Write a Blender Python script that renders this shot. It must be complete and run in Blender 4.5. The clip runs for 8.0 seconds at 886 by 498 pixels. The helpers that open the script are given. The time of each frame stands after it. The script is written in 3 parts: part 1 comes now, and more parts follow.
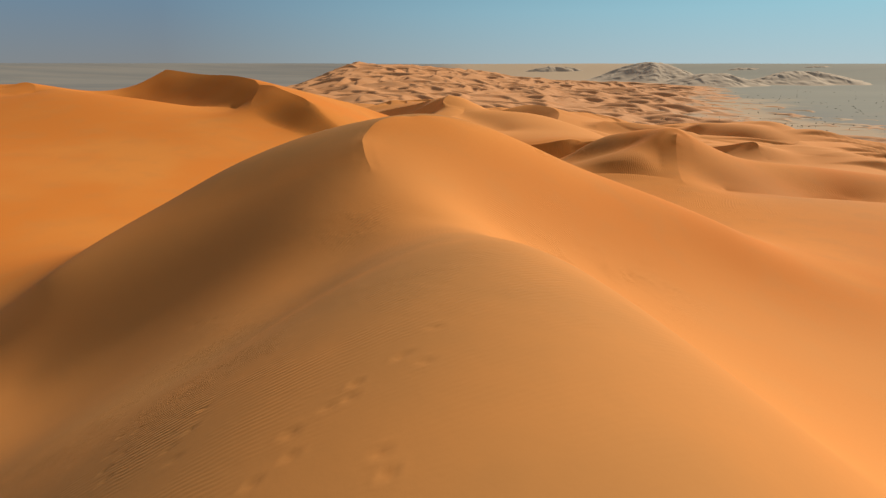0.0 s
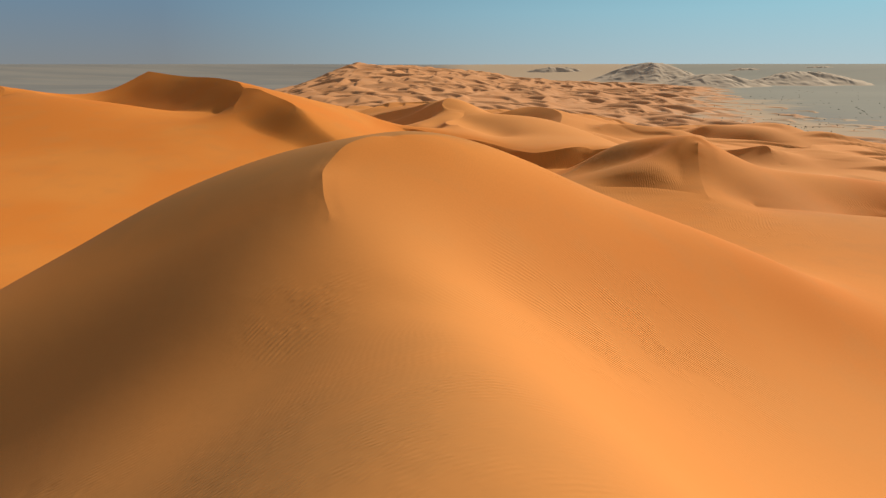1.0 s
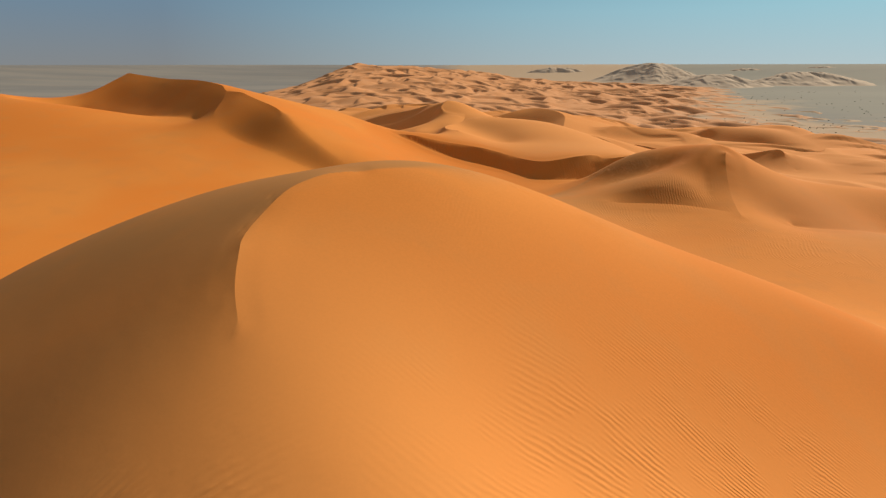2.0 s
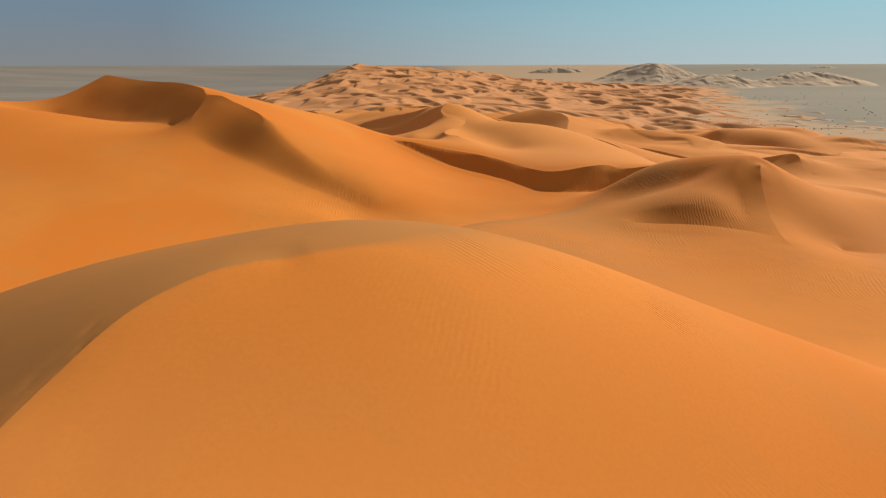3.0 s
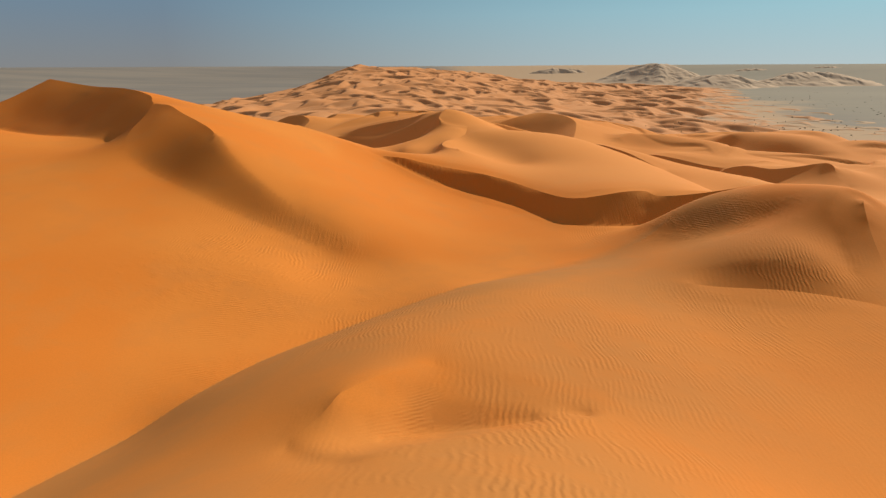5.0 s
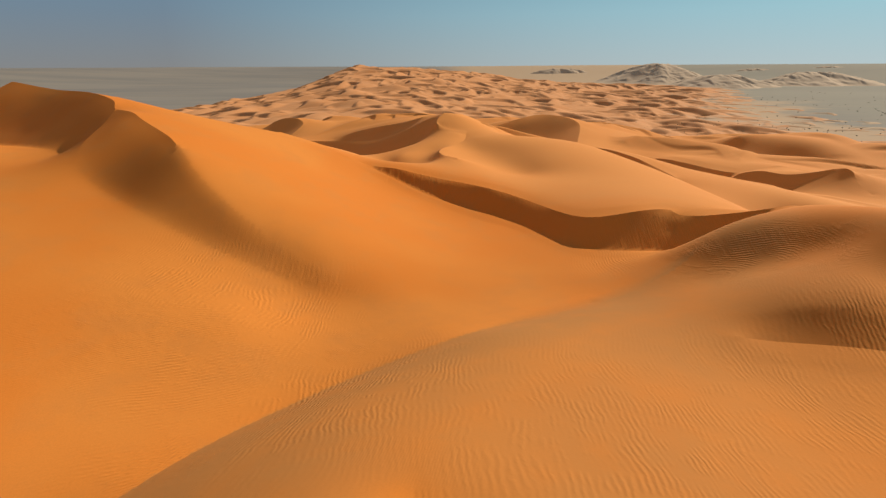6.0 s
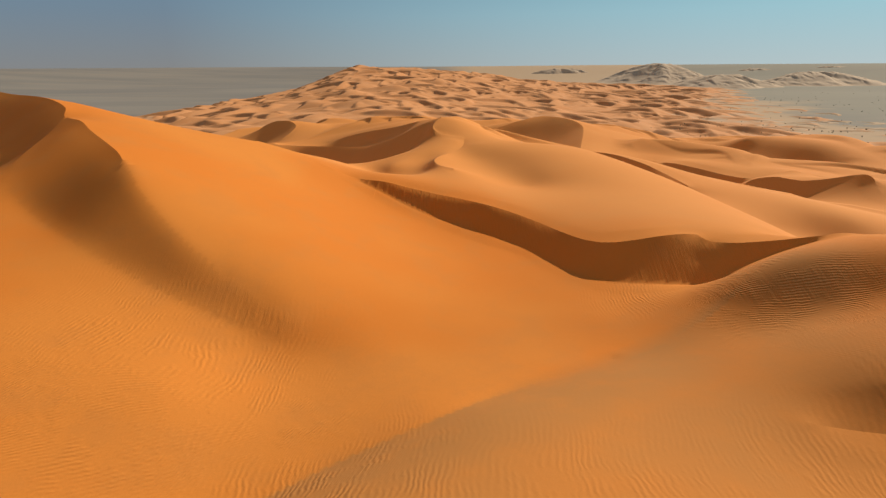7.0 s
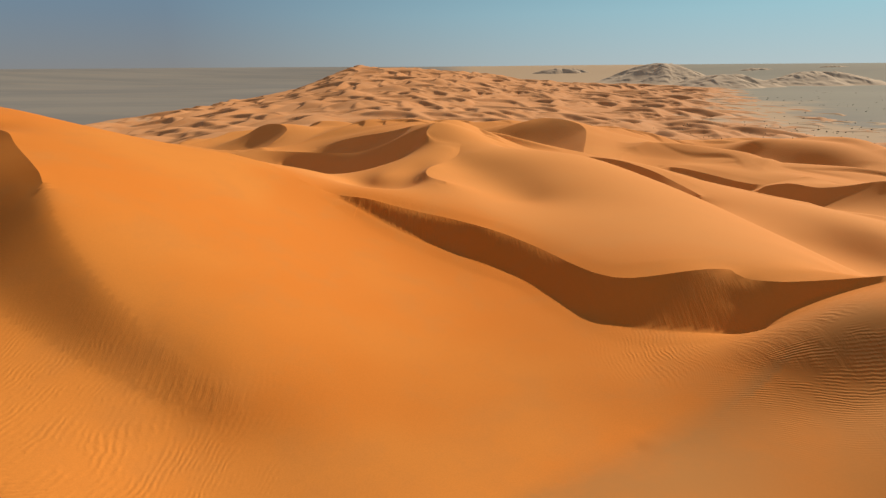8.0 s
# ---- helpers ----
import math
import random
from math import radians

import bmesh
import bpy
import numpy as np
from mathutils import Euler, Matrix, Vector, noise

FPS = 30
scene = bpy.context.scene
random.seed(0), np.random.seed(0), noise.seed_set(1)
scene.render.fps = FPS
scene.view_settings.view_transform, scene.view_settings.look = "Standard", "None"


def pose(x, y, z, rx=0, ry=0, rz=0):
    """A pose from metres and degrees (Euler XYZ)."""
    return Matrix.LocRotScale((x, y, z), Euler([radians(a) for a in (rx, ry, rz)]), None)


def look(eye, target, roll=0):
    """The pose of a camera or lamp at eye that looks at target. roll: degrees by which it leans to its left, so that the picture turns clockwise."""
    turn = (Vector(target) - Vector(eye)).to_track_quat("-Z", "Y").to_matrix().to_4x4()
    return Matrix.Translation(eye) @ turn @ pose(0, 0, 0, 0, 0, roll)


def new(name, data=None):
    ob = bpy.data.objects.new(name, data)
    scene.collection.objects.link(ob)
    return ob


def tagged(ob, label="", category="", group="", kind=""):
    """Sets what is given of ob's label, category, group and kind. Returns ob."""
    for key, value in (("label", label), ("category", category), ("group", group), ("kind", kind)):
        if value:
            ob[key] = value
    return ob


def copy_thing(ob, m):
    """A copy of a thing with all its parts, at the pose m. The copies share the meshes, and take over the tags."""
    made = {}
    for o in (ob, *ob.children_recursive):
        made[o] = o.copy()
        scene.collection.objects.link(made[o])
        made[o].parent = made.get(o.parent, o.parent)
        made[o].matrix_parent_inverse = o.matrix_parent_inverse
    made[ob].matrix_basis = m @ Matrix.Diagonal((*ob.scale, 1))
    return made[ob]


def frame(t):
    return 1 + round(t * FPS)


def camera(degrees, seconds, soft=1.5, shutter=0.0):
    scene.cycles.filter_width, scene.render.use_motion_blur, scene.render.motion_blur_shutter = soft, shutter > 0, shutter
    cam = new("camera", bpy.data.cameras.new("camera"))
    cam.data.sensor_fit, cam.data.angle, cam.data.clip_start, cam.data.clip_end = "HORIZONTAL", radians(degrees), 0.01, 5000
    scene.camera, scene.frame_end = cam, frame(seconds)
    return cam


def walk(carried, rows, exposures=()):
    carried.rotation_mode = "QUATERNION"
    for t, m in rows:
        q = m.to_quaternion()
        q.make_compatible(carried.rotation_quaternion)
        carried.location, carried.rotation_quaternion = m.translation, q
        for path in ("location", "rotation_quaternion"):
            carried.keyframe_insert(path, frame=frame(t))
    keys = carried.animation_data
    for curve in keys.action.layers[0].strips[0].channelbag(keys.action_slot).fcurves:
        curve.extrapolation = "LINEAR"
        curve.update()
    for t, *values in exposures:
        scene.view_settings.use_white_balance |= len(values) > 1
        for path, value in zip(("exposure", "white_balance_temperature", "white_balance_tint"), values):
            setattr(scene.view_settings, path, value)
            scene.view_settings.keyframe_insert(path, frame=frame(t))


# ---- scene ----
cam = camera(80.0, 8.0, 1.35)
# seconds, x, y, z, tilt, roll, yaw of the drone camera
PATH = [
    (0.0, 0.000, 0.000, 0.000, 70.493, -0.030, 0.011),
    (0.5, 0.285, 5.035, 0.073, 70.524, -0.003, 0.028),
    (1.0, 0.518, 10.056, 0.135, 70.552, 0.024, 0.048),
    (1.5, 0.712, 15.064, 0.188, 70.579, 0.050, 0.069),
    (2.0, 0.879, 20.062, 0.236, 70.604, 0.077, 0.094),
    (2.5, 1.031, 25.052, 0.279, 70.626, 0.104, 0.120),
    (3.0, 1.180, 30.036, 0.320, 70.647, 0.131, 0.149),
    (3.5, 1.339, 35.016, 0.361, 70.665, 0.158, 0.180),
    (4.0, 1.519, 39.995, 0.404, 70.681, 0.184, 0.213),
    (4.5, 1.734, 44.973, 0.452, 70.695, 0.211, 0.249),
    (5.0, 1.994, 49.953, 0.506, 70.707, 0.238, 0.287),
    (5.5, 2.314, 54.938, 0.569, 70.717, 0.265, 0.327),
    (6.0, 2.703, 59.930, 0.643, 70.725, 0.292, 0.369),
    (6.5, 3.176, 64.929, 0.730, 70.730, 0.318, 0.414),
    (7.0, 3.744, 69.940, 0.831, 70.734, 0.345, 0.461),
    (7.5, 4.419, 74.962, 0.950, 70.735, 0.372, 0.510),
    (8.0, 5.214, 80.000, 1.088, 70.734, 0.399, 0.562),
]
walk(cam, [(t, pose(*p)) for t, *p in PATH],
     [(0.0, -0.03, 6150, 7.0), (1.0, -0.03, 6150, 7.0), (3.0, -0.03, 6500, 10.0), (8.0, -0.03, 6500, 10.0)])

# ---- daylight ----
SUN_AZIMUTH, SUN_HEIGHT = 51.0, 31.5
world = bpy.data.worlds.new("desert_sky")
scene.world = world
world.use_nodes = True
sky = world.node_tree.nodes.new("ShaderNodeTexSky")
sky.sky_type, sky.sun_disc = "NISHITA", False
sky.sun_elevation, sky.sun_rotation = radians(SUN_HEIGHT), radians(SUN_AZIMUTH)
sky.altitude, sky.air_density, sky.dust_density, sky.ozone_density = 100, 0.7, 0.15, 4.0
background = world.node_tree.nodes["Background"]
background.inputs["Strength"].default_value = 0.1
# dusty air evens the sky out: greyer low down, lighter towards the sun
def sky_node(kind, *links):
    node = world.node_tree.nodes.new(kind)
    for key, value in links:
        if isinstance(value, bpy.types.NodeSocket):
            world.node_tree.links.new(value, node.inputs[key])
        else:
            node.inputs[key].default_value = value
    return node


def sky_mix(amount, a, b):
    node = sky_node("ShaderNodeMix")
    node.data_type = "RGBA"
    for key, value in ((0, amount), (6, a), (7, b)):
        if isinstance(value, bpy.types.NodeSocket):
            world.node_tree.links.new(value, node.inputs[key])
        else:
            node.inputs[key].default_value = value
    return node.outputs[2]


def sky_ramp(value, low, high, to_low, to_high):
    return sky_node("ShaderNodeMapRange", ("Value", value), ("From Min", low), ("From Max", high), ("To Min", to_low), ("To Max", to_high)).outputs[0]


way = sky_node("ShaderNodeTexCoord").outputs["Generated"]
aloft = sky_node("ShaderNodeSeparateXYZ", (0, way)).outputs[2]
sunward = sky_node("ShaderNodeVectorMath", (0, way), (1, (math.sin(radians(SUN_AZIMUTH)), math.cos(radians(SUN_AZIMUTH)), 0.0)))
sunward.operation = "DOT_PRODUCT"
sunward = sky_ramp(sunward.outputs["Value"], 0.22, 0.99, 0.0, 1.0)
low_air = sky_mix(sunward, (2.3, 2.4, 2.5, 1), (4.7, 5.9, 6.2, 1))
high_air = sky_mix(sunward, (1.55, 2.45, 3.3, 1), (3.3, 6.1, 6.9, 1))
veil = sky_mix(sky_ramp(aloft, 0.0, 0.1, 0.0, 1.0), low_air, high_air)
even = sky_mix(0.75, sky.outputs["Color"], (2.0, 1.95, 1.85, 1))
whole = sky_mix(sky_ramp(aloft, 0.08, 0.25, 0.9, 0.0), even, veil)
world.node_tree.links.new(whole, background.inputs["Color"])
sun = new("sun", bpy.data.lights.new("sun", "SUN"))
sun.data.energy, sun.data.angle, sun.data.color = 4.15, radians(0.6), (1.0, 0.86, 0.68)
sun_way = Vector((math.sin(radians(SUN_AZIMUTH)) * math.cos(radians(SUN_HEIGHT)),
                  math.cos(radians(SUN_AZIMUTH)) * math.cos(radians(SUN_HEIGHT)), math.sin(radians(SUN_HEIGHT))))
sun.matrix_world = look(sun_way * 100, (0, 0, 0))
scene.view_settings.exposure = 0.0


# ---- materials ----
class Nodes:
    """Short names for building a node material."""

    def __init__(self, name):
        self.material = bpy.data.materials.new(name)
        self.material.use_nodes = True
        self.tree = self.material.node_tree
        self.shader = self.tree.nodes["Principled BSDF"]
        self.place = self.tree.nodes.new("ShaderNodeNewGeometry").outputs["Position"]

    def add(self, kind, sockets=()):
        node = self.tree.nodes.new(kind)
        for key, value in dict(sockets).items():
            self.put(value, node.inputs[key])
        return node

    def put(self, value, socket):
        if isinstance(value, bpy.types.NodeSocket):
            self.tree.links.new(value, socket)
        else:
            socket.default_value = value

    def math(self, operation, a, b=0.0, clamp=False):
        node = self.add("ShaderNodeMath", {0: a, 1: b})
        node.operation, node.use_clamp = operation, clamp
        return node.outputs[0]

    def mapped(self, turn=0.0, scale=(1, 1, 1)):
        return self.add("ShaderNodeMapping", {"Vector": self.place, "Rotation": (0, 0, radians(turn)), "Scale": scale}).outputs[0]

    def noise(self, scale, detail=3.0, rough=0.5, vector=None):
        return self.add("ShaderNodeTexNoise", {"Vector": vector or self.place, "Scale": scale, "Detail": detail, "Roughness": rough}).outputs["Fac"]

    def ramp(self, value, low, high, to_low=0.0, to_high=1.0):
        node = self.add("ShaderNodeMapRange")
        node.interpolation_type = "SMOOTHSTEP"
        for key, number in (("Value", value), ("From Min", low), ("From Max", high), ("To Min", to_low), ("To Max", to_high)):
            self.put(number, node.inputs[key])
        return node.outputs[0]

    def mix(self, amount, a, b):
        node = self.tree.nodes.new("ShaderNodeMix")
        node.data_type = "RGBA"
        self.put(amount, node.inputs[0])
        self.put(a, node.inputs[6])
        self.put(b, node.inputs[7])
        return node.outputs[2]

    def ripples(self, turn, length, wander):
        """Wind ripples: wavy bands of the given length in metres."""
        drift = self.add("ShaderNodeTexNoise", {"Vector": self.place, "Scale": 0.07, "Detail": 1.0}).outputs["Color"]
        bent = self.add("ShaderNodeVectorMath", {0: drift, 1: (7.0, 7.0, 0.0)})
        bent.operation = "MULTIPLY"
        moved = self.add("ShaderNodeVectorMath", {0: self.mapped(turn), 1: bent.outputs[0]})
        node = self.add("ShaderNodeTexWave", {"Vector": moved.outputs[0], "Scale": 0.314 / length, "Distortion": wander, "Detail": 2.0,
                                              "Detail Scale": 0.7, "Detail Roughness": 0.6})
        node.wave_type, node.bands_direction = "BANDS", "X"
        return node.outputs["Fac"]


def rgba(r, g, b):
    return (r, g, b, 1.0)


def sand_material(name, light, deep, dull, ripple=False, thins_out=False):
    n = Nodes(name)
    broad = n.noise(0.035, 3.0)
    patch = n.noise(0.22, 4.0, 0.6)
    grain = n.noise(9.0, 4.0, 0.7)
    tone = n.mix(n.ramp(broad, 0.38, 0.62), rgba(*deep), rgba(*light))
    tone = n.mix(n.math("MULTIPLY", n.ramp(patch, 0.45, 0.7), 0.45), tone, rgba(*dull))
    tone = n.mix(n.ramp(grain, 0.3, 0.75, 0.0, 0.16), tone, rgba(*[c * 0.6 for c in deep]))
    if ripple:
        # coarser, greyer grains, and shade painted on slopes turned from the sun
        coarse_and_shade = n.add("ShaderNodeAttribute")
        coarse_and_shade.attribute_name = "coarse_and_shade"
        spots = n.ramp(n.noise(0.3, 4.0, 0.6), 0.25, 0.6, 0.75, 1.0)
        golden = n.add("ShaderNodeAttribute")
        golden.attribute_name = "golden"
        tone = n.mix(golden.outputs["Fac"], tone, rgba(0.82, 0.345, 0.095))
        tone = n.mix(n.math("MULTIPLY", coarse_and_shade.outputs["Fac"], spots, True), tone, rgba(0.51, 0.232, 0.067))
    if thins_out:
        # gravel shows where the sand lies thin over the plain
        height = n.add("ShaderNodeSeparateXYZ", {0: n.place}).outputs[2]
        cover = n.math("ADD", height, n.ramp(n.noise(0.012, 5.0, 0.65), 0.25, 0.75, -9.0, 9.0))
        tone = n.mix(n.ramp(cover, PLAIN_Z - 6, PLAIN_Z + 8), rgba(0.54, 0.40, 0.265), tone)
    n.put(tone, n.shader.inputs["Base Color"])
    n.put(0.92, n.shader.inputs["Roughness"])
    n.put(0.15, n.shader.inputs["Specular IOR Level"])
    if ripple:
        wind = n.add("ShaderNodeAttribute")
        wind.attribute_name = "ripple"
        lay = n.add("ShaderNodeAttribute")
        lay.attribute_name = "ripple_lay"
        broken = n.math("MULTIPLY", n.ramp(n.noise(0.45, 3.0, 0.6), 0.36, 0.62), n.ramp(n.noise(1.6, 2.0), 0.3, 0.55, 0.45, 1.0))
        where = n.math("MULTIPLY", n.math("MULTIPLY", wind.outputs["Fac"], broken), 1.0)
        one, two, three, four = n.ripples(5, 0.40, 6.0), n.ripples(-62, 0.22, 3.5), n.ripples(48, 0.26, 4.0), n.ripples(62, 0.16, 4.0)
        waves = n.add("ShaderNodeMix", {0: n.ramp(lay.outputs["Fac"], 0.3, 0.7), 2: one, 3: two}).outputs[0]
        waves = n.add("ShaderNodeMix", {0: n.ramp(lay.outputs["Fac"], -0.3, -0.7), 2: waves, 3: three}).outputs[0]
        waves = n.add("ShaderNodeMix", {0: n.ramp(lay.outputs["Fac"], -1.3, -1.7), 2: waves, 3: n.math("MULTIPLY", four, 0.6)}).outputs[0]
        height = n.math("MULTIPLY", waves, where)
        bump = n.add("ShaderNodeBump", {"Strength": 0.9, "Distance": 0.036, "Height": height})
        faint = n.add("ShaderNodeBump", {"Strength": 0.35, "Distance": 0.008, "Height": n.math("MULTIPLY", n.ripples(22, 0.17, 4.0), n.ramp(n.noise(0.09, 3.0), 0.5, 0.65)), "Normal": bump.outputs[0]})
        fine = n.add("ShaderNodeBump", {"Strength": 0.2, "Distance": 0.04, "Height": n.noise(1.3, 5.0, 0.6), "Normal": faint.outputs[0]})
        # sand that has run down the steep faces
        steep = n.add("ShaderNodeAttribute")
        steep.attribute_name = "slip"
        runs = n.math("MULTIPLY", n.noise(1.0, 4.0, 0.65, n.mapped(10, (2.4, 0.22, 0.35))), steep.outputs["Fac"])
        run = n.add("ShaderNodeBump", {"Strength": 0.5, "Distance": 0.12, "Height": runs, "Normal": fine.outputs[0]})
        n.put(run.outputs[0], n.shader.inputs["Normal"])
    return n.material


PLAIN_Z = -110.0
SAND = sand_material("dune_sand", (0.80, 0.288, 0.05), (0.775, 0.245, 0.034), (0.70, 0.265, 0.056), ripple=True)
# the two far sands have haze put into their colour, as paler tones
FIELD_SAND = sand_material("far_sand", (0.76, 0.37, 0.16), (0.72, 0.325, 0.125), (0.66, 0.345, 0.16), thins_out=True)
HAZED_SAND = sand_material("hazed_sand", (0.68, 0.53, 0.37), (0.64, 0.50, 0.36), (0.58, 0.48, 0.37), thins_out=True)


def plain_material():
    n = Nodes("gravel_plain")
    broad = n.noise(0.0016, 5.0, 0.6, n.mapped(0, (0.45, 1.6, 1)))
    streak = n.noise(0.008, 4.0, 0.6, n.mapped(8, (0.3, 1.5, 1)))
    tone = n.mix(n.ramp(broad, 0.35, 0.65), rgba(0.25, 0.243, 0.225), rgba(0.31, 0.29, 0.255))
    east = n.add("ShaderNodeSeparateXYZ", {0: n.place}).outputs[0]
    tone = n.mix(n.ramp(east, 500.0, 1100.0, 0.0, 0.7), tone, rgba(0.34, 0.325, 0.255))
    tone = n.mix(n.ramp(streak, 0.45, 0.75, 0.0, 0.3), tone, rgba(0.40, 0.33, 0.25))
    # blown sand lies round the dunes
    across = n.add("ShaderNodeSeparateXYZ", {0: n.place})
    away = n.math("SUBTRACT", across.outputs[0], n.math("MULTIPLY", across.outputs[1], 0.3))
    away = n.math("ADD", away, n.ramp(n.noise(0.004, 4.0, 0.6), 0.25, 0.75, -140.0, 140.0))
    sandy = n.math("MULTIPLY", n.ramp(away, 330.0, 540.0, 0.95, 0.0), n.ramp(across.outputs[0], -150.0, 250.0))
    tone = n.mix(sandy, tone, rgba(0.56, 0.41, 0.265))
    n.put(tone, n.shader.inputs["Base Color"])
    n.put(0.95, n.shader.inputs["Roughness"])
    n.put(0.1, n.shader.inputs["Specular IOR Level"])
    return n.material


PLAIN = plain_material()


# ---- the lie of the land ----


def smooth(a, b, v):
    s = np.clip((v - a) / (b - a), 0, 1)
    return s * s * (3 - 2 * s)


def massif(x, y):
    """The broad body of sand that the dunes stand on, without the dunes."""
    near = 88 * np.exp(-((x - 40) / np.where(x > 40, 460, 480)) ** 2 - (np.abs(y - 60) / np.where(y > 60, 500, 350)) ** 2)
    along = np.interp(y, [0, 300, 600, 934, 1500, 1900, 2300, 2700, 3300], [0, 4, 26, 38, 54, 78, 104, 70, 0])
    off = (x + 0.15 * y) / np.where(x + 0.15 * y < 0, np.interp(y, [0, 1000, 2300], [360, 320, 170]), 130 + 0.27 * y)
    return PLAIN_Z + near + along * np.exp(-off * off)


def barchans(x, y, count, box, sizes, seed, wind):
    """Heights of many crescent dunes with steep lee sides, over a grid with even steps."""
    rng = np.random.default_rng(seed)
    high = np.zeros_like(x)
    xs, ys = x[0], y[:, 0]
    for _ in range(count):
        cx, cy = rng.uniform(box[0], box[1]), rng.uniform(box[2], box[3])
        size = rng.uniform(*sizes) * (0.7 + 0.6 * rng.random())
        turn = wind + rng.normal(0, 0.35)
        i0, i1 = np.searchsorted(xs, (cx - 2.6 * size, cx + 2.6 * size))
        j0, j1 = np.searchsorted(ys, (cy - 2.6 * size, cy + 2.6 * size))
        if i1 - i0 < 2 or j1 - j0 < 2:
            continue
        dx, dy = x[j0:j1, i0:i1] - cx, y[j0:j1, i0:i1] - cy
        u, v = dx * math.cos(turn) + dy * math.sin(turn), -dx * math.sin(turn) + dy * math.cos(turn)
        v = v / size + 0.22 * np.sin(u / size * 2.1 + rng.uniform(0, 6))
        crest = size * (0.1 + rng.uniform(0.2, 0.75) * v * v + 0.12 * np.sin(4 * v + rng.uniform(0, 6)))
        top = size * rng.uniform(0.15, 0.27) * np.clip(1 - (v / rng.uniform(1.3, 2.4)) ** 2, 0, 1)
        back = np.clip((crest - u) / (1.6 * size), 0, 1)
        rise = np.where(u < crest, top * 0.5 * (1 + np.cos(math.pi * back)), top - 0.7 * (u - crest))
        high[j0:j1, i0:i1] = np.maximum(high[j0:j1, i0:i1], rise)
    return high


def spread(points, step):
    """Points along a smooth curve through the given ones."""
    p = np.array(points, float)
    p = np.vstack([2 * p[0] - p[1], p, 2 * p[-1] - p[-2]])
    out = []
    for a, b, c, d in zip(p, p[1:], p[2:], p[3:]):
        k = max(2, int(np.linalg.norm(c - b) / step))
        s = (np.arange(k) / k)[:, None]
        out.append(0.5 * (2 * b + (c - a) * s + (2 * a - 5 * b + 4 * c - d) * s ** 2 + (3 * b - a - 3 * c + d) * s ** 3))
    return np.vstack(out + [p[-2:-1]])


def steps(*marks):
    """Grid lines: (end, spacing there) from mark to mark, with the spacing gliding between them."""
    out = [marks[0][0]]
    for (a, sa), (b, sb) in zip(marks, marks[1:]):
        while out[-1] < b - 1e-6:
            out.append(out[-1] + sa + (sb - sa) * np.clip((out[-1] - a) / (b - a), 0, 1))
        out[-1] = b
    return np.array(out)


def sheet(name, x, y, z, faces, crest, material, fields=(), normals=None):
    """A mesh of the chosen quads of a height grid."""
    used, index = np.unique(faces, return_inverse=True)
    quads = index.reshape(-1, 4).astype(np.int32)
    mesh = bpy.data.meshes.new(name)
    mesh.vertices.add(len(used))
    mesh.vertices.foreach_set("co", np.stack([x.ravel()[used], y.ravel()[used], z.ravel()[used]], 1).astype(np.float32).ravel())
    mesh.loops.add(quads.size)
    mesh.loops.foreach_set("vertex_index", quads.ravel())
    mesh.polygons.add(len(quads))
    mesh.polygons.foreach_set("loop_start", np.arange(0, quads.size, 4, dtype=np.int32))
    mesh.update(calc_edges=True)
    mesh.polygons.foreach_set("use_smooth", np.ones(len(quads), bool))
    if crest is not None:
        ends = np.zeros(len(mesh.edges) * 2, np.int32)
        mesh.edges.foreach_get("vertices", ends)
        keen = crest.ravel()[used][ends.reshape(-1, 2)].all(1)
        mesh.attributes.new("sharp_edge", "BOOLEAN", "EDGE").data.foreach_set("value", keen)
    for field, values in fields:
        mesh.attributes.new(field, "FLOAT", "POINT").data.foreach_set("value", values.ravel()[used].astype(np.float32))
    if normals is not None:
        mesh.attributes.new("custom_normal", "FLOAT_VECTOR", "CORNER").data.foreach_set("vector", normals.astype(np.float32).ravel())
    mesh.materials.append(material)
    return new(name, mesh)


def quads_of(shape):
    index = np.arange(shape[0] * shape[1]).reshape(shape)
    return np.stack([index[:-1, :-1], index[:-1, 1:], index[1:, 1:], index[1:, :-1]], -1)


# ---- crest, foot and brow lines of the near dunes ----
main_lines = []
main_lines.append(("sharp", [(-4.45, 32.3, -6.12), (-4.92, 33.5, -5.6), (-5.25, 34.9, -5.08), (-5.4, 35.8, -4.87), (-5.3, 37.2, -4.6), (-4.8, 39, -4.1), (-3.9, 40.4, -3.87), (-3.1, 41.1, -3.88), (-2.5, 41.5, -3.96)]))  # crest
main_lines.append(("soft", [(-4.45, 32.3, -6.12), (-3.8, 31.3, -6.55), (-3, 30.4, -6.93), (-1.9, 29.3, -7.3), (-0.5, 27.9, -7.65)]))  # lower crest
main_lines.append(("soft", [(-1.82, 41.9, -3.82), (-0.68, 42.6, -3.94), (1.06, 43.8, -4.26), (2.95, 45.2, -4.89), (4.58, 46.4, -5.58), (8.19, 47, -7.12), (11.76, 46.7, -8.81), (15.31, 46.3, -10.2), (18.91, 46, -11.48), (22.77, 46, -13.01), (26.76, 46, -14.59)]))  # right brow
main_lines.append(("soft", [(-1, 27, -8), (0.5, 28.8, -7.9), (4, 31, -9.8), (9, 34, -11.6), (16, 37, -13.6), (26, 40, -16.5), (40, 43, -19.5)]))  # right foot
main_lines.append(("soft", [(-5.12, 44.6, -4.51), (-8.39, 44.8, -5.05), (-11.37, 44, -5.79), (-14.18, 43, -6.73), (-16.56, 41.5, -7.65), (-18.76, 40, -8.84), (-20.75, 38.5, -10.04)]))  # left shoulder
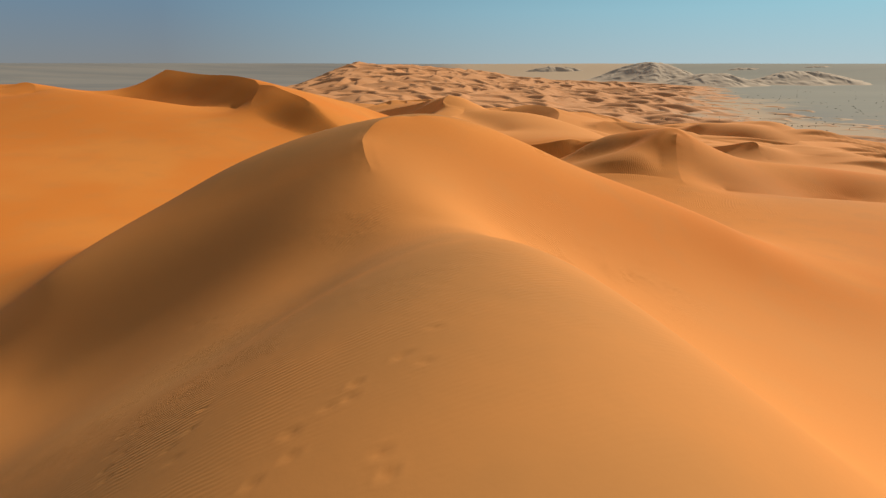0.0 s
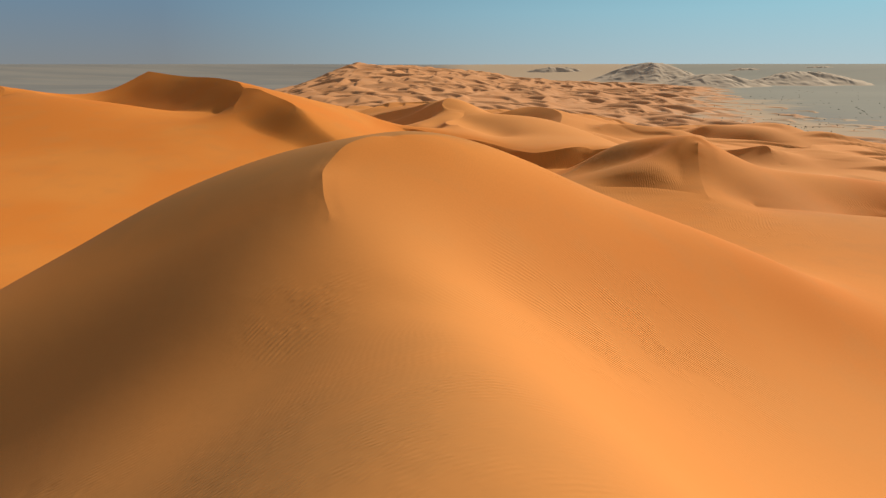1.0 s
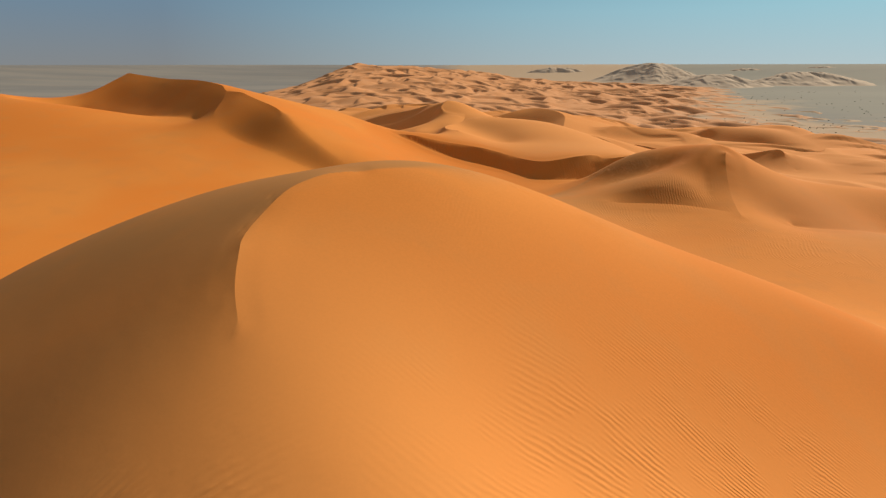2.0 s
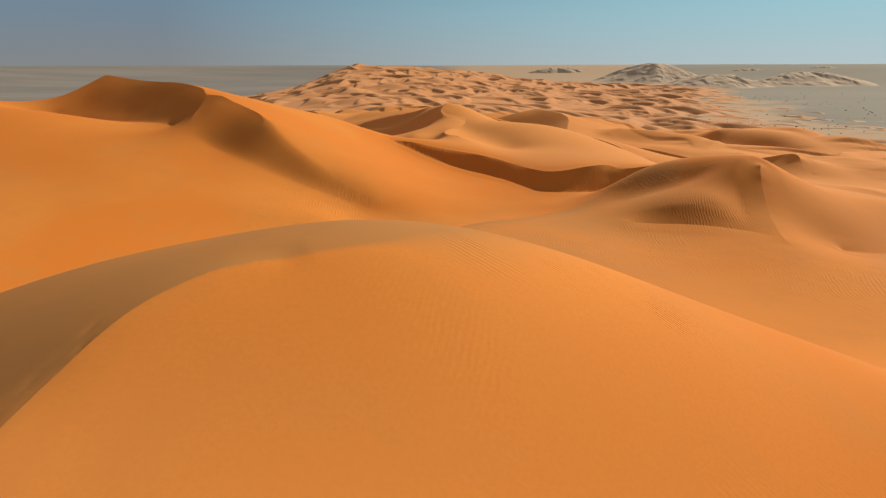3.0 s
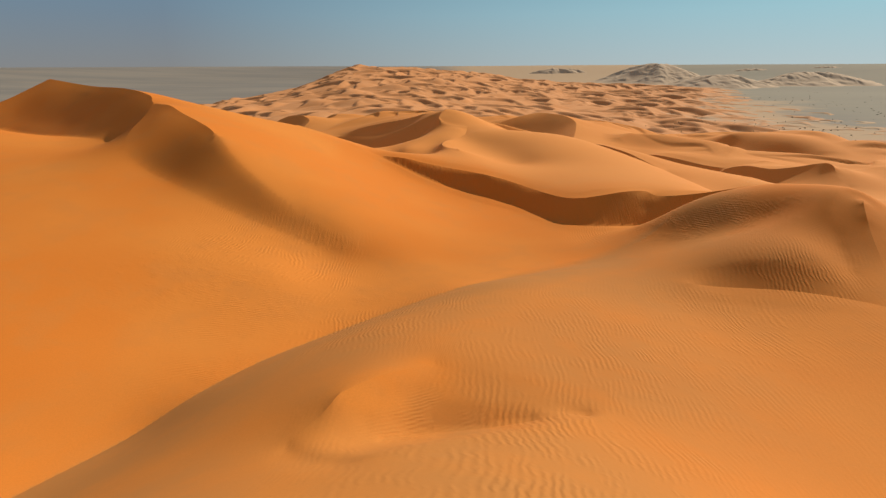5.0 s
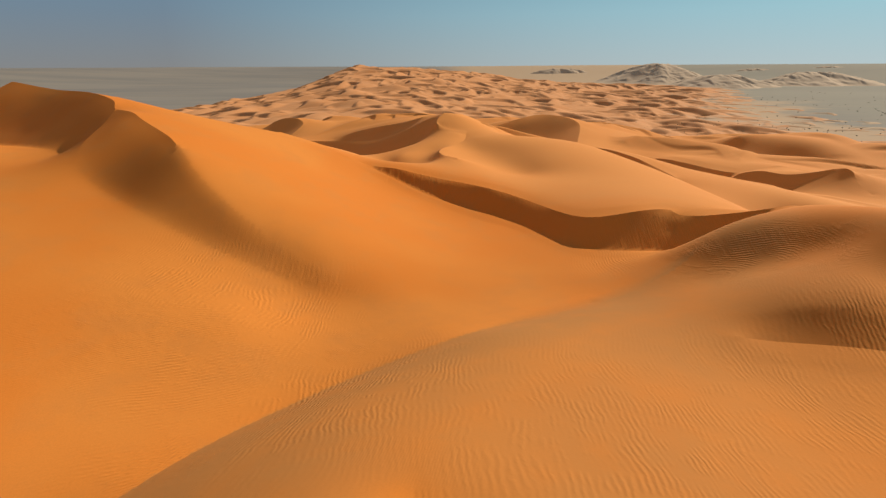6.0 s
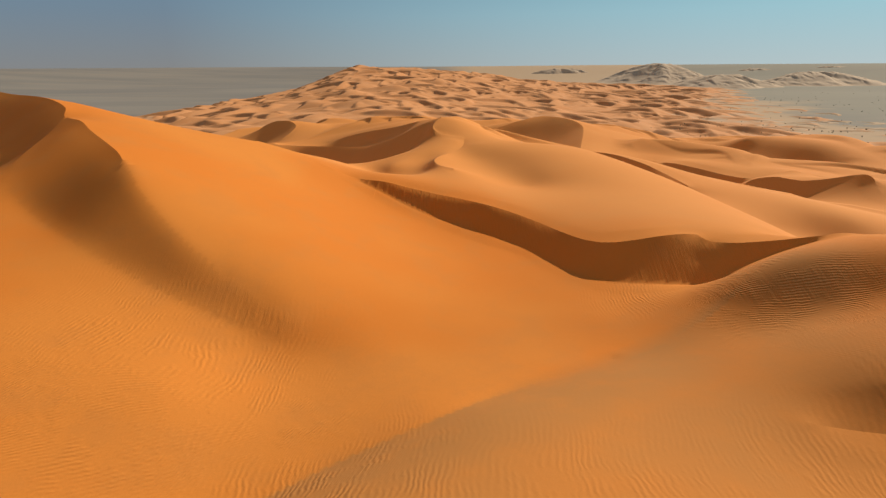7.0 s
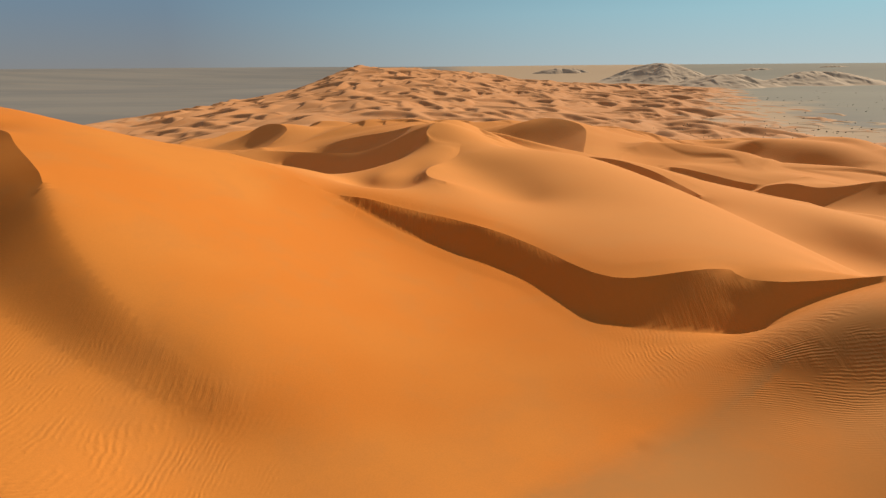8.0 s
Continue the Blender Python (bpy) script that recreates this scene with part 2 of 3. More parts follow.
main_lines.append(("soft", [(-6.8, 33.2, -6.2), (-7, 35, -5.6), (-7, 37, -5.2)]))  # left top
main_lines.append(("soft", [(1.5, 52.5, -7), (-1.5, 52.8, -7.1), (-4.7, 53.5, -7.6), (-8, 51.5, -7.2), (-11, 49, -7.3), (-16, 48, -9)]))  # back
main_lines.append(("soft", [(-8, 35.5, -5.95), (-11, 35, -7.2), (-14, 34.5, -8.5), (-20, 33, -10.9), (-26, 31, -13.4)]))  # left face
main_lines.append(("soft", [(-7, 28, -8.2), (-11, 27, -10.3), (-17, 25.5, -13.7), (-22.5, 24, -16.5)]))  # left slope
main_lines.append(("firm", [(-5.29, 69.5, -15.91), (-2.42, 67.2, -14.5), (-0.69, 66.8, -13.86), (2.03, 67.8, -14.15), (6.77, 70.5, -15.45), (11.19, 73.5, -17)]))  # lee lip
main_lines.append(("firm", [(-1.12, 70.6, -16.3), (0.75, 71.75, -16.85), (3.78, 72.2, -16.9), (6.5, 72.6, -16.72)]))  # hollow floor
main_lines.append(("sharp", [(-5.49, 69.7, -15.93), (-4.39, 71.3, -15.75), (-3.82, 72.2, -15.51), (-3.35, 73.1, -15.38), (-1.48, 75, -15.55), (1.38, 77, -16.11)]))  # hollow edge
main_lines.append(("soft", [(1.38, 77, -16.03), (4.5, 78, -16.2), (9, 79, -17), (14, 80.5, -17.9)]))  # apron swell
main_lines.append(("sharp", [(-21.87, 69.5, -20.56), (-20.45, 73, -21.21), (-18.07, 77.2, -21.6), (-15.44, 81, -21.06), (-12.51, 86, -21.4), (-8.57, 91, -21.88), (-3.47, 95, -21.58), (3.09, 98.3, -20.57), (8.11, 101.8, -20.94), (16.82, 106.5, -21.12)]))  # apron crest
main_lines.append(("soft", [(-20.17, 68.3, -20.01), (-18.75, 71.8, -20.46), (-16.37, 76, -20.75), (-13.74, 79.8, -20.11), (-10.81, 84.8, -20.35), (-6.87, 89.8, -20.78), (-1.77, 93.8, -20.53), (4.79, 97.1, -19.72), (9.81, 100.6, -20.19), (18.52, 105.3, -20.52)]))  # apron shoulder
main_lines.append(("soft", [(16.82, 106.5, -21.12), (21, 108.8, -20.6), (25.5, 110.3, -19.3)]))  # valley
main_lines.append(("soft", [(24, 64, -19.4), (27, 76, -20), (24, 92, -19.6)]))  # right valley
main_lines.append(("firm", [(-1.48, 73, -15.9), (0.71, 73.8, -16.29), (3.86, 73.8, -16.49), (7.33, 73.5, -16.68), (9.37, 73.2, -16.94)]))  # hollow brow
spur_lines = []
spur_lines.append(("soft", [(-9.5, 20.3, -10.6), (-13, 20, -12.5), (-18, 19.5, -15.2), (-23, 19, -17)]))  # left middle
spur_lines.append(("soft", [(-12, 13.5, -11), (-17, 13, -14), (-22, 12, -16.9)]))  # left slope
spur_lines.append(("soft", [(2, -40, -9), (1.5, -15, -5.4), (2.2, 0, -4.45), (2.6, 8, -4.4), (2.9, 14, -5.05), (2.2, 20, -6.6), (-0.5, 27, -7.9)]))  # ridge
spur_lines.append(("soft", [(-10, 2, -9.1), (-9.3, 11.2, -9.2), (-8, 14, -9.2), (-6.6, 17.4, -9.15), (-5.4, 22, -9.1), (-4.6, 25, -8.8)]))  # left edge
spur_lines.append(("soft", [(9, -10, -9.3), (8.5, 4, -7.9), (8.2, 10, -7.9), (7.6, 16, -9), (6.5, 22, -10.1), (4, 31, -10)]))  # right slope
spur_lines.append(("soft", [(-26, -10, -18), (-28, 10, -18), (-30, 25, -17.8), (-33.5, 37, -17.2), (-36.5, 47, -17.4), (-31, 60, -18.9), (-22, 71, -20.5)]))  # left valley
right_lines = []
right_lines.append(("sharp", [(24.44, 95.8, -18.94), (27.09, 95.2, -19.09), (33.01, 93.6, -18.84), (37.4, 91.8, -18.94), (39.85, 90, -19)]))  # foot
right_lines.append(("soft", [(41.2, 87, -19.4), (50, 85, -20.8), (65, 85.5, -21.5), (90, 84, -23)]))  # right foot
right_lines.append(("soft", [(42.6, 103.4, -13.2), (39.27, 103.2, -14.55), (34.76, 103.6, -16.25), (30.14, 104.2, -17.75)]))  # upper face
right_lines.append(("soft", [(48, 126, -21), (60, 128, -26), (80, 130, -28.5), (110, 125, -30)]))  # back foot
right_lines.append(("soft", [(44.24, 119.3, -15.03), (44.9, 114, -13.6), (45, 109, -12.55), (45.1, 106, -12.25), (45.2, 104.6, -12.3), (45, 103.2, -12.95)]))  # brow
right_lines.append(("sharp", [(45, 103.2, -12.95), (44.68, 102.4, -13.5), (44.25, 101.3, -14.15), (43.8, 99.8, -15.24), (42.67, 95.8, -17.38), (41.49, 91.5, -18.6), (40.65, 88, -19.12)]))  # ridge
right_lines.append(("soft", [(41.9, 100.4, -15.3), (41.2, 98.6, -16.5), (40.2, 95.3, -18)]))  # ridge side
right_lines.append(("soft", [(37.5, 112, -14.1), (33.5, 112.4, -15.1), (29.8, 112.5, -16.9), (26.6, 112.5, -19)]))  # upper left
right_lines.append(("soft", [(28.29, 96.96, -18.1), (31.68, 97.1, -17), (36.74, 97, -16.4)]))  # wedge top
right_lines.append(("soft", [(45.3, 104.2, -12.35), (52.57, 104.6, -15.79), (56.09, 105, -17.18), (61.4, 106, -18.82), (70.58, 108, -20.07), (85.51, 110, -21.59), (110, 108, -24)]))  # right ridge
right_lines.append(("firm", [(49.75, 90.85, -21.4), (54.65, 91, -21.81), (61.32, 93.15, -22.78), (70.8, 97.35, -24.84), (77.3, 98.1, -25.87)]))  # right toe
right_lines.append(("soft", [(26.5, 107, -19.2), (30, 107.2, -18.35), (34, 107.3, -17.25), (38.5, 107.5, -15.6)]))  # fold
notch_lines = []
notch_lines.append(("sharp", [(-27.7, 158, -10.9), (-21, 159, -13.2), (-16, 155, -14.5), (-11.26, 153.5, -16.19), (-6.22, 152, -16.58), (-2.14, 150.5, -17.27), (1.81, 149, -17.84), (5.61, 147, -18.15), (9.19, 144.3, -18.36), (12.54, 142, -18.84), (16.1, 138.2, -19.37), (18.38, 133.6, -19.32), (20, 130.5, -19.14), (21.38, 128.4, -18.84)]))  # crest
notch_lines.append(("sharp", [(21.38, 128.4, -18.84), (22.95, 127.4, -18.49), (24.93, 127, -18.1), (27.42, 126.7, -17.58), (29.72, 126.6, -17.29), (31.58, 126.6, -17.33), (31.88, 125.8, -17.46), (32.63, 125, -17.65), (33.83, 124, -17.45), (35.15, 123, -17.09), (37.74, 122.2, -16.6), (39.7, 121.5, -16.11), (41.29, 120.8, -15.63), (42.62, 120, -15.1), (44.24, 119.3, -15.03)]))  # notch
notch_lines.append(("firm", [(-10.34, 152.8, -16.6), (-6.84, 150.45, -17.72), (-3.51, 148.2, -18.94), (-0.35, 146.25, -19.92), (2.69, 144.25, -20.6), (5.58, 142.05, -20.98), (8.96, 139.5, -21.38), (12.39, 136.7, -21.73), (15.17, 131.9, -21.76), (16.81, 128.2, -21.74), (18.81, 125.05, -21.66), (20.94, 123.35, -21.56), (24.05, 122.15, -21.33), (27.16, 121.35, -21.13), (30.08, 120.45, -20.87), (31.37, 119.9, -20.41)]))  # toe
notch_lines.append(("soft", [(39.35, 205, -20.53), (43.93, 198, -21.38), (47.45, 190, -22.04), (49.7, 181, -22.18), (51.05, 172, -22.28), (51.47, 163, -22.27), (51.52, 155, -22.11), (51.03, 147.5, -21.79), (49.73, 140, -21.27), (46.5, 132, -19.82)]))  # back brow
notch_lines.append(("firm", [(31.37, 119.9, -20.41), (33.06, 120.7, -19.45), (36.45, 120.95, -17.94), (38.92, 120.8, -16.89), (40.78, 120.45, -16.08)]))  # narrow toe
notch_lines.append(("soft", [(-8, 106.5, -21.2), (-3, 108.5, -21.2), (3, 111, -21.8), (12, 114, -22.1), (21, 116, -21.4)]))  # hollow
notch_lines.append(("soft", [(-21.3, 163.6, -14.1), (-18, 171.8, -16.6), (-13.5, 178, -19.4), (-8.8, 175.4, -20), (-4, 171, -19.5)]))  # back
big_lines = []
big_lines.append(("sharp", [(-84.81, 171, -2.18), (-71, 163, -3.4), (-58.5, 154, -3.6), (-50, 146, -4.4), (-47.2, 141.7, -5.4), (-42.5, 137.7, -5.6), (-39, 134, -6.4), (-33, 128.3, -7.8), (-30.8, 125.8, -8.6)]))  # crest
big_lines.append(("firm", [(-30.8, 125.8, -8.6), (-29.3, 124, -9.2), (-26.9, 121.3, -10.9), (-24.5, 119.2, -12.4), (-21, 116.5, -14.3), (-17, 114, -16.3)]))  # crest end
big_lines.append(("firm", [(-90.56, 156.5, -10.51), (-80.85, 152.55, -11.47), (-71.2, 146.8, -11.48), (-62.35, 141.55, -10.99), (-54.61, 136.35, -10.67), (-49.91, 133.1, -10.83)]))  # toe
big_lines.append(("firm", [(-44.9, 126.5, -10.4), (-42.6, 124.2, -11.4), (-38.3, 121, -13.1), (-30.84, 116.1, -14.68), (-26.96, 114.1, -15.84), (-21.66, 111.9, -17.39), (-17.5, 110.3, -18.54), (-13.37, 108.9, -19.75)]))  # slip foot
big_lines.append(("sharp", [(-47.2, 141.7, -5.4), (-46.34, 137, -7), (-45.98, 131.5, -8.84), (-44.85, 126.5, -10.5)]))  # rib
big_lines.append(("soft", [(-110, 205, -24), (-80, 200, -22), (-58, 190, -18.5), (-42, 176, -14.5), (-27.7, 158, -10.9)]))  # far foot
big_lines.append(("soft", [(-13.37, 108.9, -19.75), (-9.02, 107.74, -20.9), (-5.25, 107.02, -21.4)]))  # slip end
big_lines.append(("soft", [(-17, 114, -16.3), (-13.5, 112, -17.9), (-9.5, 110, -19.3)]))  # crest fade
big_lines.append(("sharp", [(-94.01, 152, -11.37), (-92.08, 159, -8.78), (-89.19, 166, -5.37), (-84.81, 171, -2.18)]))  # left ridge
flank_lines = []
flank_lines.append(("soft", [(-160, 140, -10), (-135, 150, -7), (-114, 150, -5.7), (-92, 141, -7.3), (-75, 138, -9), (-63, 135, -10.4)]))  # brow
flank_lines.append(("soft", [(-120, 95, -13), (-90, 98, -13.5), (-65, 102, -14), (-45, 103, -15), (-28, 102, -17.5), (-15, 100, -20)]))  # mid
flank_lines.append(("soft", [(-100, 50, -15), (-70, 60, -16.5), (-48, 70, -17.5), (-32, 80, -19), (-20, 88, -20.8), (-10, 95, -21.8)]))  # lower
flank_lines.append(("sharp", [(-116.63, 146, -6.69), (-113.7, 150, -5.26), (-108.65, 147, -6.01), (-105.29, 141, -7.71)]))  # knoll
crescent_lines = []
crescent_lines.append(("sharp", [(-57.2, 245, -23.7), (-41.65, 240, -23.54), (-27.94, 232, -22.69), (-20.38, 226, -21.63), (-14.16, 221, -19.54), (-8.48, 217.5, -17.03), (-3.14, 214.5, -14.29), (2.17, 212, -12.14)]))  # left ridge
crescent_lines.append(("sharp", [(2.17, 212, -12.14), (0.6, 209, -13.02), (0.04, 205.5, -14.06), (1.42, 203, -15.04), (4.42, 201.5, -15.5), (7.22, 199.5, -15.87), (7.68, 197, -16.5), (6.86, 192, -17.17), (4.5, 186, -17.43), (1.99, 179, -17.04), (1.12, 174, -17.04), (2.09, 169, -17.05), (4.81, 164, -16.78)]))  # crest
crescent_lines.append(("soft", [(2.17, 212, -12.14), (6.03, 211, -12.87), (11.5, 210, -14.94), (17.03, 210, -17.41), (20.52, 210, -18.8), (27.08, 212, -19.56), (34.62, 214, -21.33), (39.35, 205, -20.53)]))  # right ridge
crescent_lines.append(("soft", [(5.93, 196, -16.1), (1.12, 192, -16.66), (-4.22, 184, -17.93), (-8.25, 176, -18.53)]))  # tongue
crescent_lines.append(("soft", [(10.08, 192, -16.41), (15.11, 188, -16.72), (19.79, 180, -17.34), (21.86, 170, -18.14), (22.51, 163, -18.93)]))  # right swell
crescent_lines.append(("sharp", [(-40.22, 262, -26), (-31.43, 258, -22.82), (-22.47, 250, -20.19), (-12.11, 238, -17.43), (-4.53, 225, -14.44)]))  # back ridge
crescent_lines.append(("soft", [(-36.58, 254.2, -26.89), (-26.44, 240.55, -25.07), (-17.76, 229.25, -22.15), (-10.45, 221.75, -18.77)]))  # back toe
crescent_lines.append(("firm", [(-44.25, 236.05, -26.76), (-31.83, 226, -27.55), (-21.27, 212.1, -26.74), (-14.27, 204.35, -24.73), (-8.67, 203.6, -21.77), (-4.07, 205.85, -18.3)]))  # left hollow
crescent_lines.append(("soft", [(-0.28, 183.5, -18.08), (-1.55, 177, -18.66), (-0.38, 169.5, -18.52)]))  # inner hollow
crescent_lines.append(("soft", [(9.6, 184, -18.3), (13, 177.5, -19), (16.2, 170, -19.5), (18.2, 163, -19.9)]))  # right dip
beyond_lines = []
beyond_lines.append(("sharp", [(38.03, 424, -38.21), (50.75, 426, -34.61), (64.12, 427, -31.79), (72.99, 412, -30.94), (78.06, 396, -31.06), (79.72, 382, -31.82), (79.32, 371, -33.03), (74.81, 352, -34.74), (68.75, 330, -36.29), (62.77, 308, -37.1)]))  # crest
beyond_lines.append(("soft", [(41.97, 408, -45.62), (55.11, 381.5, -45.11), (60.65, 345.95, -41.98), (61.67, 314.45, -38.42)]))  # front
beyond_lines.append(("soft", [(79.32, 371, -33.03), (92.37, 370, -35.68), (108.54, 372, -38.45), (124.18, 372, -40.98)]))  # right ridge
terrace_lines = []
terrace_lines.append(("sharp", [(45.33, 256, -28.37), (49.6, 253, -27.71), (53.37, 250, -27.41), (58.42, 243, -27.32), (61.29, 236, -27.63), (63.76, 229, -28.14), (66.2, 219, -29.24), (66.86, 207, -29.6)]))  # crest
terrace_lines.append(("soft", [(48.44, 251.5, -29.1), (52.66, 246.75, -29.19), (57.01, 237.55, -29.93), (61.25, 225.55, -30.79), (64.27, 213.65, -31.03), (66.27, 205.2, -30.99)]))  # toe
ledge_lines = []
ledge_lines.append(("sharp", [(97.82, 312, -42.17), (101.68, 302, -40.59), (106.18, 291, -40.39), (109.82, 280, -40.44), (112.07, 272, -40.28), (116.51, 266, -40.05), (123.65, 266, -38.86), (129.44, 267, -37.88), (132.94, 267, -37.49), (136.74, 265, -38.11), (139.06, 261, -38.67), (140.26, 256, -38.37)]))  # crest
ledge_lines.append(("firm", [(99.15, 304.05, -42.16), (101.79, 296.1, -42.06), (104.59, 286.75, -42.48), (107.6, 274.6, -42.95), (112.94, 265.2, -42.51)]))  # toe
saddle_lines = []
saddle_lines.append(("sharp", [(109.54, 257, -40.79), (111.69, 257, -39.03), (114.69, 256, -37.86), (118.97, 254, -37.06), (122.71, 251, -37.37), (125.98, 249, -37.4), (132.46, 247, -36.34), (139.45, 245, -34.67), (141.61, 243, -34.26), (142.58, 241, -35.18), (142.21, 239, -36.7), (141.33, 235, -38.41), (141.67, 229, -40.42)]))  # crest
saddle_lines.append(("firm", [(111.62, 252.8, -41.16), (115.2, 248.5, -42.02), (118.42, 245.25, -42.7), (121.55, 243.1, -42.89), (125.91, 243.7, -40.85), (131.18, 244.45, -38.5), (137.57, 244.45, -35.81)]))  # toe
low_lines = []
low_lines.append(("soft", [(72.02, 186, -32.7), (78.09, 188, -33.48), (85.39, 190, -33.5), (91.39, 190, -33.27), (97.27, 188, -33.81)]))  # crest
low_lines.append(("soft", [(76.97, 185.95, -34.07), (82.76, 185.35, -35.39), (87.74, 183.7, -36.57), (92.41, 181.1, -37.6)]))  # toe
outer_lines = []
outer_lines.append(("soft", [(195.27, 414, -45.24), (201.22, 406, -45.55), (206.78, 396, -44.18), (209.51, 375, -44.35), (212.7, 357, -46.33), (212.99, 343, -48.2)]))  # brow
outer_lines.append(("sharp", [(212.99, 343, -48.2), (204.67, 332, -49.67), (193.24, 318, -50.47)]))  # edge
outer_lines.append(("soft", [(181.68, 415.45, -53.45), (192.13, 403.15, -50.86), (194.61, 378.15, -52.95), (196.65, 356.05, -55.57), (198.68, 341.9, -55.58)]))  # toe
bump_lines = []
bump_lines.append(("sharp", [(-86.39, 310, -31.01), (-82.49, 318, -26.44), (-75.84, 318, -23.53), (-67.66, 312, -22.71), (-61.99, 303, -23.87), (-62.08, 294, -25.74), (-63.36, 286, -27.3)]))  # crest
bump_lines.append(("soft", [(-82.5, 307.4, -31.14), (-74.63, 301, -30.5), (-64.9, 286.35, -28.21)]))  # toe

XS = steps((-240, 5), (-120, 1.4), (-60, 0.6), (-14, 0.25), (-7.5, 0.1), (1.5, 0.1), (6, 0.2), (10, 0.2), (20, 0.35), (50, 0.5), (110, 0.8), (150, 0.9), (215, 1.3), (340, 6))
YS = steps((-90, 5), (-8, 0.8), (4, 0.09), (9.5, 0.09), (18, 0.14), (22, 0.2), (50, 0.2), (58, 0.35), (100, 0.42), (155, 0.5), (260, 0.7), (330, 1.1), (430, 1.5), (520, 6))
GX, GY = np.meshgrid(XS, YS)


def nearest(lines, p):
    i = np.clip(np.searchsorted(lines, p), 1, len(lines) - 1)
    return np.where(np.abs(lines[i - 1] - p) < np.abs(lines[i] - p), i - 1, i)


class SandSheet:
    """A stiff sheet over the grid that bends smoothly, but for the creases along crests and feet, and is drawn to the given lines."""

    def __init__(self, xs, ys, held, soft):
        self.shape = (len(ys), len(xs))
        dx, dy = np.diff(xs), np.diff(ys)
        wide, deep = np.gradient(xs), np.gradient(ys)
        self.dx, self.dy = dx[None], dy[:, None]
        free = np.ones(self.shape)
        free[nearest(ys, held[:, 1]), nearest(xs, held[:, 0])] = 0
        area = deep[:, None] * wide[None]
        # bending along x, along y and in the cells
        self.ex, self.wx = 2 / (dx[1:] * (dx[1:] + dx[:-1]))[None], 2 / (dx[:-1] * (dx[1:] + dx[:-1]))[None]
        self.ny, self.sy = 2 / (dy[1:] * (dy[1:] + dy[:-1]))[:, None], 2 / (dy[:-1] * (dy[1:] + dy[:-1]))[:, None]
        self.bx, self.by = (area * free)[:, 1:-1], (area * free)[1:-1]
        cell = free[1:, 1:] * free[:-1, 1:] * free[1:, :-1] * free[:-1, :-1]
        self.bxy = 2 * cell / (self.dx * self.dy)
        # a little tension keeps it from swinging out
        self.tx, self.ty = TENSION * deep[:, None] / self.dx, TENSION * wide[None] / self.dy
        data = np.vstack([held, soft])
        self.goal = data[:, 2]
        self.pull = np.r_[np.full(len(held), 4.0), np.full(len(soft), 2.5)]
        i, j = np.clip(np.searchsorted(xs, data[:, 0]) - 1, 0, len(xs) - 2), np.clip(np.searchsorted(ys, data[:, 1]) - 1, 0, len(ys) - 2)
        u, v = (data[:, 0] - xs[i]) / dx[i], (data[:, 1] - ys[j]) / dy[j]
        at = j * len(xs) + i
        self.nodes = np.stack([at, at + 1, at + len(xs), at + len(xs) + 1])
        self.share = np.stack([(1 - u) * (1 - v), u * (1 - v), (1 - u) * v, u * v])
        self.inner = np.zeros(self.shape)
        self.inner[1:-1, 1:-1] = 1

    def scatter(self, values):
        return np.bincount(self.nodes.ravel(), (self.share * values).ravel(), self.shape[0] * self.shape[1]).reshape(self.shape)

    def force(self, h):
        out = np.zeros(self.shape)
        c = self.bx * (self.ex * (h[:, 2:] - h[:, 1:-1]) - self.wx * (h[:, 1:-1] - h[:, :-2]))
        out[:, 2:] += self.ex * c
        out[:, 1:-1] -= (self.ex + self.wx) * c
        out[:, :-2] += self.wx * c
        c = self.by * (self.ny * (h[2:] - h[1:-1]) - self.sy * (h[1:-1] - h[:-2]))
        out[2:] += self.ny * c
        out[1:-1] -= (self.ny + self.sy) * c
        out[:-2] += self.sy * c
        c = self.bxy * (h[1:, 1:] - h[1:, :-1] - h[:-1, 1:] + h[:-1, :-1])
        out[1:, 1:] += c
        out[1:, :-1] -= c
        out[:-1, 1:] -= c
        out[:-1, :-1] += c
        c = self.tx * np.diff(h, axis=1)
        out[:, 1:] += c
        out[:, :-1] -= c
        c = self.ty * np.diff(h, axis=0)
        out[1:] += c
        out[:-1] -= c
        return out + self.scatter(self.pull * (self.share * h.ravel()[self.nodes]).sum(0))

    def stiffness(self):
        d = np.zeros(self.shape)
        d[:, 2:] += self.bx * self.ex ** 2
        d[:, 1:-1] += self.bx * (self.ex + self.wx) ** 2
        d[:, :-2] += self.bx * self.wx ** 2
        d[2:] += self.by * self.ny ** 2
        d[1:-1] += self.by * (self.ny + self.sy) ** 2
        d[:-2] += self.by * self.sy ** 2
        for part in (d[1:, 1:], d[1:, :-1], d[:-1, 1:], d[:-1, :-1]):
            part += self.bxy
        for part, t in ((d[:, 1:], self.tx), (d[:, :-1], self.tx), (d[1:], self.ty), (d[:-1], self.ty)):
            part += t
        return d + self.scatter(self.share * self.pull)

    def rest(self, h, rounds):
        """Lets the sheet come to rest; its rim stays where it is."""
        ease = self.inner / self.stiffness()
        r = (self.scatter(self.pull * self.goal) - self.force(h)) * self.inner
        z = ease * r
        p, rz = z, (r * z).sum()
        for _ in range(rounds):
            q = self.force(p) * self.inner
            a = rz / max((p * q).sum(), 1e-30)
            h = h + a * p
            r = r - a * q
            z = ease * r
            fresh = (r * z).sum()
            p, rz = z + fresh / max(rz, 1e-30) * p, fresh
        return h


